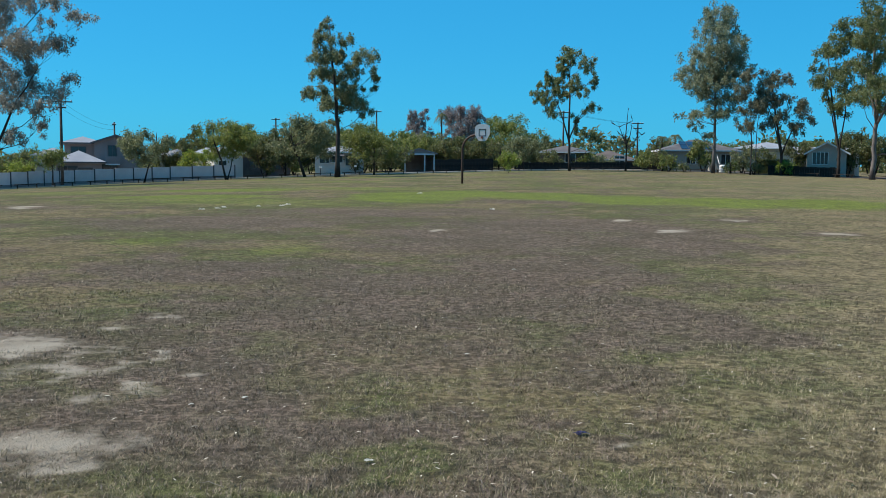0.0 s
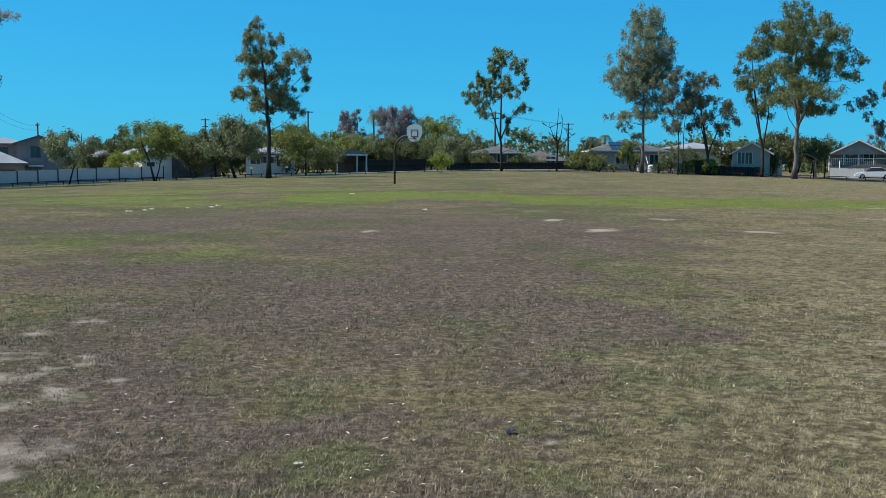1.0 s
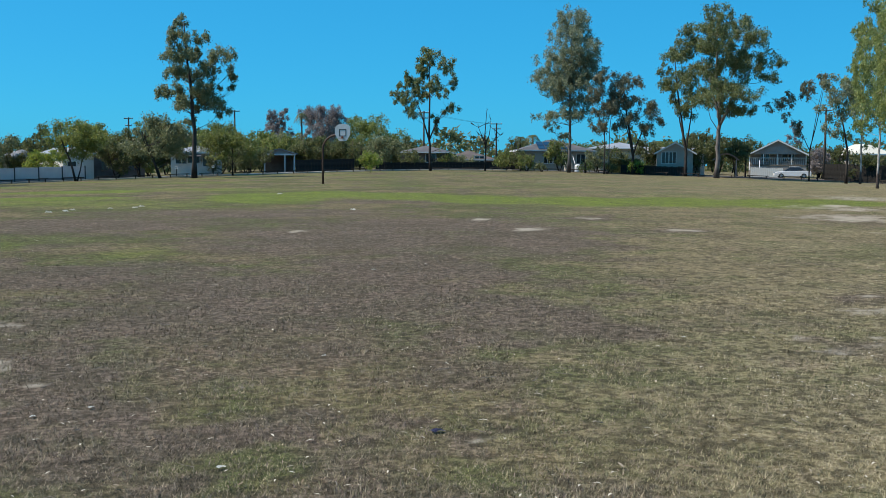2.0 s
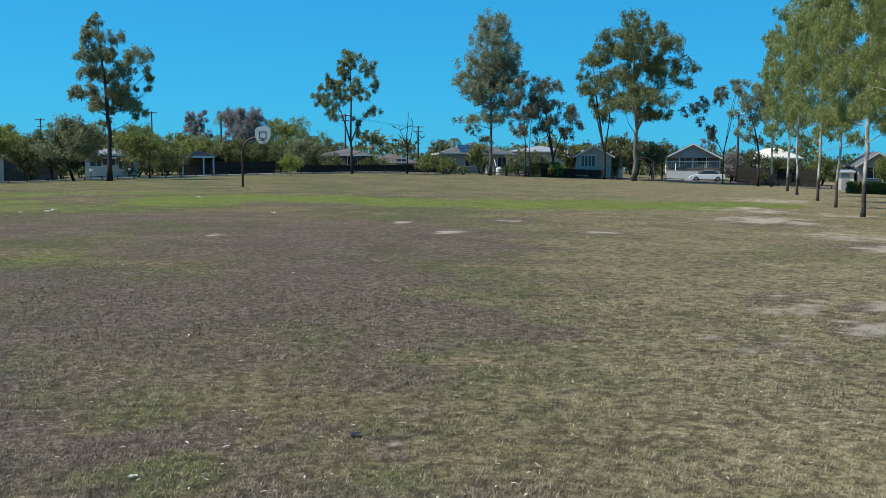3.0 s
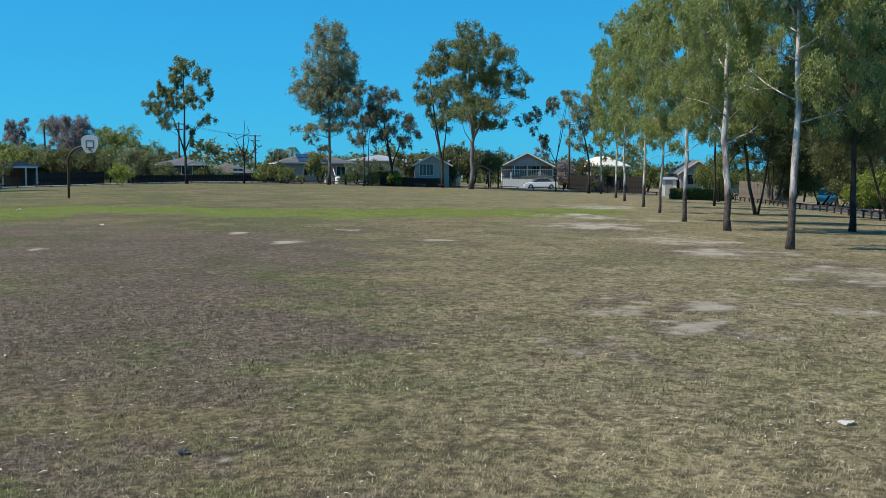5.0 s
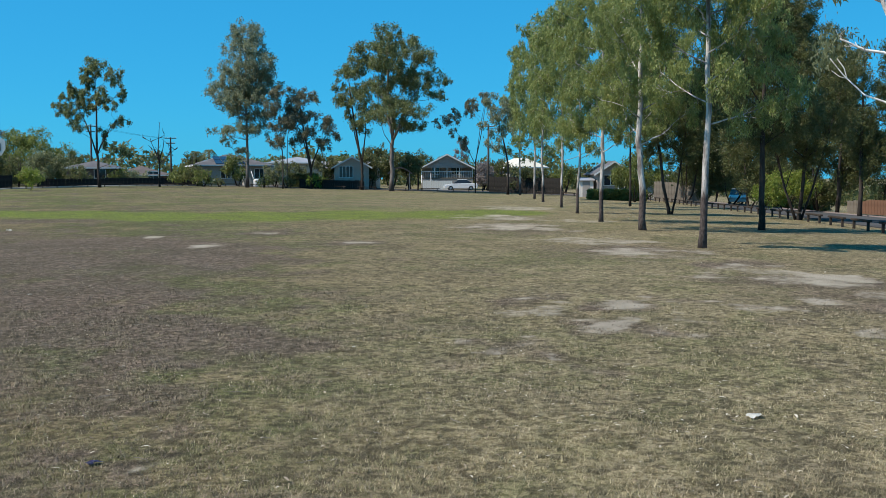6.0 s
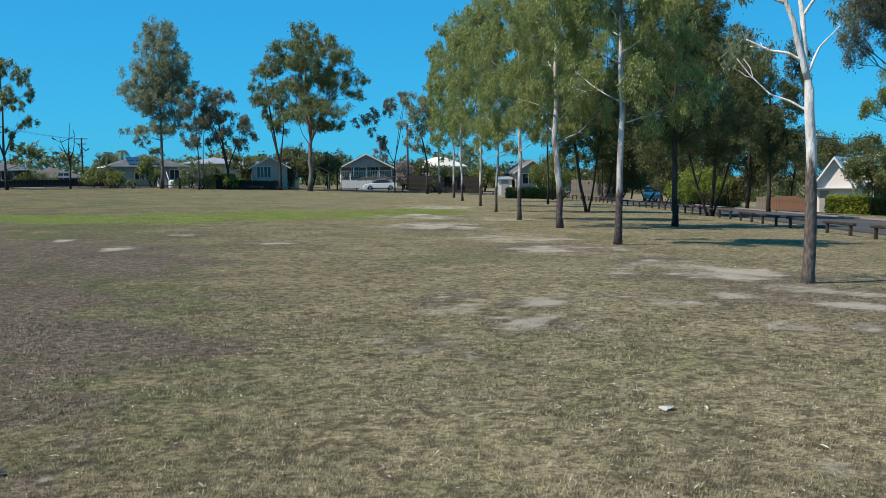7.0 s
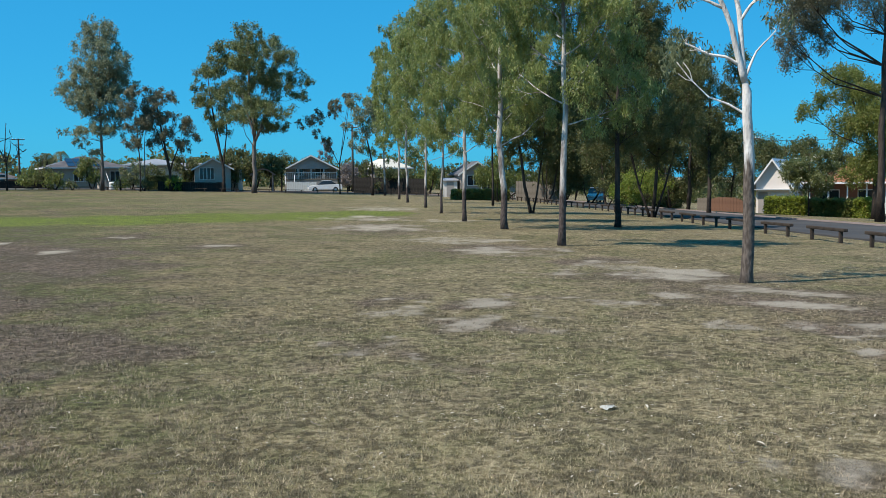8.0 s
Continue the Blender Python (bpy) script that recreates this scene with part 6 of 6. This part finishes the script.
def shed(x, y, turn, label):
    base = holder("shed", x, y, turn, label, "shed")
    part("wall", boxed(-0.8, 0.8, 0, 2, -0.4, 1.8), "weather_white", base)
    bm = boxed(-0.95, 0.95, -0.2, 2.2, 1.8, 1.9)
    for v in bm.verts:
        v.co.z += v.co.y * 0.12
    part("roof", bm, "roof_pale", base)
    part("door", boxed(-0.4, 0.4, -0.04, 0.02, -0.2, 1.75), "weather_grey", base)


shed(63.47, 92.65, -36.1, "small white garden shed by the street corner")


def letterbox(x, y, turn, label):
    base = holder("letterbox", x, y, turn, label, "letterbox")
    part("post", boxed(-0.05, 0.05, -0.05, 0.05, -0.3, 0.95, bevel=0.01), "post_dark", base)
    part("box", boxed(-0.16, 0.16, -0.2, 0.2, 0.95, 1.2, bevel=0.03), "trim_white", base)
    part("slot", boxed(-0.11, 0.11, -0.21, -0.19, 1.1, 1.13), "paint_black", base)


letterbox(-14.67, 119.45, 6.5, "small white letterbox on a dark post")
letterbox(-10.64, 121.20, 4.9, "small white letterbox on a dark post")


# ---- grass, litter and fallen leaves ----
def blade_material():
    m, n, l, b = shader("grass_blade", 0.7, spec=0.25)
    rnd = n.new("ShaderNodeNewGeometry").outputs["Random Per Island"]

    def field(name):
        at = n.new("ShaderNodeAttribute")
        at.attribute_name = name
        return at.outputs["Fac"]

    straw = mixed(n, l, rnd, (0.235, 0.192, 0.105), (0.60, 0.505, 0.32))
    green = mixed(n, l, rnd, (0.10, 0.10, 0.035), (0.27, 0.26, 0.10))
    fresh = mixed(n, l, rnd, (0.12, 0.17, 0.025), (0.25, 0.31, 0.06))
    brown = mixed(n, l, rnd, (0.10, 0.07, 0.06), (0.37, 0.275, 0.225))
    tone = field("tone")
    col = mixed(n, l, ramped(n, l, tone, 0.38, 0.50), green, straw)
    col = mixed(n, l, ramped(n, l, tone, 0.74, 0.80), col, brown)
    col = mixed(n, l, summed(n, l, field("parched"), 0.6, "MULTIPLY"), col, straw)
    col = mixed(n, l, summed(n, l, field("brown"), 0.85, "MULTIPLY"), col, brown)
    col = mixed(n, l, summed(n, l, field("lush"), 0.75, "MULTIPLY"), col, fresh)
    shade = n.new("ShaderNodeTexWhiteNoise")
    shade.noise_dimensions = "1D"
    l.new(tone, shade.inputs["W"])
    col = mixed(n, l, ramped(n, l, shade.outputs["Value"], 0.5, 1.0, 0, 0.5), col, (0.05, 0.043, 0.028))
    # blades darken with the ground's mottle: the tufts' shadow carried in their colour
    col = mixed(n, l, ramped(n, l, noise_of(n, l, 9.0, 6), 0.44, 0.64, 0, 0.5), col, (0.055, 0.047, 0.03))
    l.new(col, b.inputs["Base Color"])


def scatter(rng, count, near, far, az0, az1, power=0.0):
    """Points of the lawn, thinning out with distance."""
    r = np.exp(rng.uniform(math.log(near), math.log(far), count))
    a = np.radians(rng.uniform(az0, az1, count))
    return -np.sin(a) * r, np.cos(a) * r, r


def build_grass():
    """Short tufts: each has a heart, and its blades fan out from it."""
    blade_material()
    rng = np.random.default_rng(5)
    x, y, r = scatter(rng, 200000, 4.0, 24, -62, 29)
    clump = np.sin(3.1 * x + 2.3 * y) * np.sin(2.7 * y - 3.9 * x + 1) * 0.6 + np.sin(9.0 * x - 7.1 * y) * np.sin(8.3 * y + 6.2 * x) * 0.5
    keep = (bare(x, y) < rng.uniform(0.38, 0.8, len(x))) & (clump > rng.uniform(-2.0, 0.1, len(x))) & (rng.random(len(x)) < np.clip((24 - r) / 13, 0, 1))
    per = 5
    x, y, r, clump = (np.repeat(q[keep], per) for q in (x, y, r, clump))
    n = len(x)
    tall = np.repeat(rng.uniform(0.65, 1.35, n // per), per)
    tone = np.repeat(rng.uniform(0, 1, n // per), per)
    spread = 0.016 * np.clip(r / 6, 1, 3)
    x, y = x + rng.normal(size=n) * spread, y + rng.normal(size=n) * spread
    a = rng.uniform(0, 2 * math.pi, n)
    tilt = rng.uniform(0.55, 1.5, n)
    size = rng.uniform(0.013, 0.038, n) * tall * (0.8 + 0.5 * np.clip(clump, 0, 1)) * np.clip(13 / r, 0.65, 1.1)
    d = np.stack([np.cos(a) * np.sin(tilt), np.sin(a) * np.sin(tilt), np.cos(tilt)], 1)
    side = np.stack([-np.sin(a), np.cos(a), np.zeros(n)], 1) * (rng.uniform(0.0013, 0.003, n) * np.clip(r / 6, 1, 2.6))[:, None]
    root = np.stack([x, y, land(x, y) - 0.004], 1)
    v = np.stack([root - side, root + side, root + d * size[:, None]], 1).reshape(-1, 3)
    fields = {"lush": lush(x, y), "brown": worn(x, y), "parched": parched(x, y), "tone": tone}
    ob = arrays_mesh("grass", v, np.arange(3 * n).reshape(n, 3), "grass_blade", attrs={k: np.repeat(q, 3) for k, q in fields.items()})
    tagged(ob, "short dry and green grass blades of the lawn", "grass", kind="stuff")


build_grass()


def fallen_material():
    m, n, l, b = shader("fallen_leaf", 0.7, spec=0.3)
    rnd = n.new("ShaderNodeNewGeometry").outputs["Random Per Island"]
    col = mixed(n, l, ramped(n, l, rnd, 0.3, 0.9), (0.20, 0.14, 0.085), (0.56, 0.50, 0.40))
    l.new(col, b.inputs["Base Color"])


def leaf_strip(rng, px, py, length, lift):
    """A curled gum leaf: three cross rows and two tips."""
    a, pitch = rng.uniform(0, 2 * math.pi), rng.normal() * 0.25
    f = np.array([math.cos(a), math.sin(a), 0.0])
    s = np.array([-math.sin(a), math.cos(a), 0.0])
    up = np.array([0, 0, 1.0])
    base = np.array([px, py, float(land(px, py)) + lift])
    w = length * rng.uniform(0.1, 0.16)
    curl = length * rng.uniform(0.0, 0.1)
    rows = []
    for t in (-0.5, -0.2, 0.1, 0.35, 0.5):
        ww = w * max(0.06, 1 - (2 * t) ** 2)
        c = base + f * t * length + up * (curl * 4 * (0.25 - t * t) + pitch * t * length * 0.4 + 0.008) + s * curl * t * t * 2
        rows.append((c - s * ww + up * ww * 0.3, c + s * ww + up * ww * 0.3))
    return rows


def build_fallen_leaves():
    fallen_material()
    rng = np.random.default_rng(9)
    x, y, r = scatter(rng, 2300, 4.0, 32, -60, 27)
    x2, y2, _ = scatter(rng, 1900, 6.0, 24, -62, -27)
    v, f = [], []
    for px, py in zip(np.concatenate([x, x2]), np.concatenate([y, y2])):
        rows = leaf_strip(rng, px, py, rng.uniform(0.018, 0.045) * (1 if rng.random() < 0.94 else 1.7), 0.012)
        k = len(v)
        for p, q in rows:
            v += [p, q]
        f += [(k + 2 * i, k + 2 * i + 1, k + 2 * i + 3, k + 2 * i + 2) for i in range(len(rows) - 1)]
    ob = arrays_mesh("fallen_leaves", np.array(v), np.array(f), "fallen_leaf")
    tagged(ob, "pale dry gum leaves scattered over the lawn", "leaves", kind="stuff")


build_fallen_leaves()


def build_twigs():
    """Short dry sticks lying about the lawn."""
    rng = np.random.default_rng(17)
    x, y, r = scatter(rng, 110, 4.0, 19, -59, 25)
    bm = bmesh.new()
    for px, py in zip(x, y):
        a, n = rng.uniform(0, 2 * math.pi), rng.uniform(0.02, 0.07)
        z = float(land(px, py)) + 0.014
        bend = rng.normal() * 0.15
        pts = [(px + math.cos(a + bend * t) * n * t, py + math.sin(a + bend * t) * n * t, z + 0.012 * rng.random()) for t in (-1, -0.3, 0.4, 1)]
        w = rng.uniform(0.0014, 0.0028)
        tube(bm, pts, [w, w, w * 0.9, w * 0.6], 5)
    ob = part("twigs", bm, "dead_wood", None)
    tagged(ob, "dry grey twigs scattered over the lawn", "twigs", kind="stuff")


build_twigs()


def crumpled(name, x, y, size, material, seed, label, category, flat=0.4):
    """A small crumpled scrap lying in the grass."""
    rng = np.random.default_rng(seed)
    bm = bmesh.new()
    n = 5
    grid = [[bm.verts.new(((i / n - 0.5) * size * rng.uniform(0.8, 1.2), (j / n - 0.5) * size * 0.7 * rng.uniform(0.8, 1.2), rng.uniform(0, size * flat) * (1 - abs(i / n - 0.5)))) for j in range(n + 1)] for i in range(n + 1)]
    for i in range(n):
        for j in range(n):
            bm.faces.new((grid[i][j], grid[i + 1][j], grid[i + 1][j + 1], grid[i][j + 1]))
    bmesh.ops.solidify(bm, geom=list(bm.faces), thickness=0.003)
    ob = part(name, bm, material, None)
    ob.matrix_basis = pose(x, y, float(land(x, y)) + 0.012, 0, 0, rng.uniform(0, 360))
    tagged(ob, label, category, "litter on the lawn")


crumpled("bark_piece", 4.75, 4.74, 0.11, "paper_white", 1, "curled pale piece of bark in the grass", "bark", 0.2)
crumpled("wrapper", 0.79, 5.45, 0.075, "wrapper_purple", 2, "crumpled dark purple wrapper in the grass", "litter", 0.15)
for k, (px, py, size) in enumerate([(-7.42, 30.67, 0.2), (-7.09, 31.37, 0.18), (-7.16, 32.53, 0.18), (-6.14, 33.21, 0.14), (-5.49, 33.97, 0.17), (-5.43, 34.87, 0.22), (1.6, 32.05, 0.16)]):
    crumpled("paper_scrap", px, py, size, "paper_white", 3 + k, "white paper scrap on the lawn", "litter")
crumpled("paper_scrap", -1.08, 47.9, 0.24, "paper_white", 17, "white paper scrap on the greener grass", "litter")
for k, (px, py, size) in enumerate([(3.39, 8.37, 0.035), (1.02, 14.07, 0.06), (-0.36, 4.87, 0.042), (-1.52, 5.95, 0.035), (-1.23, 6.12, 0.04), (0.2, 7.71, 0.035)]):
    crumpled("bark_piece", px, py, size, "paper_white", 30 + k, "small pale flake of bark lying in the grass", "bark", 0.25)
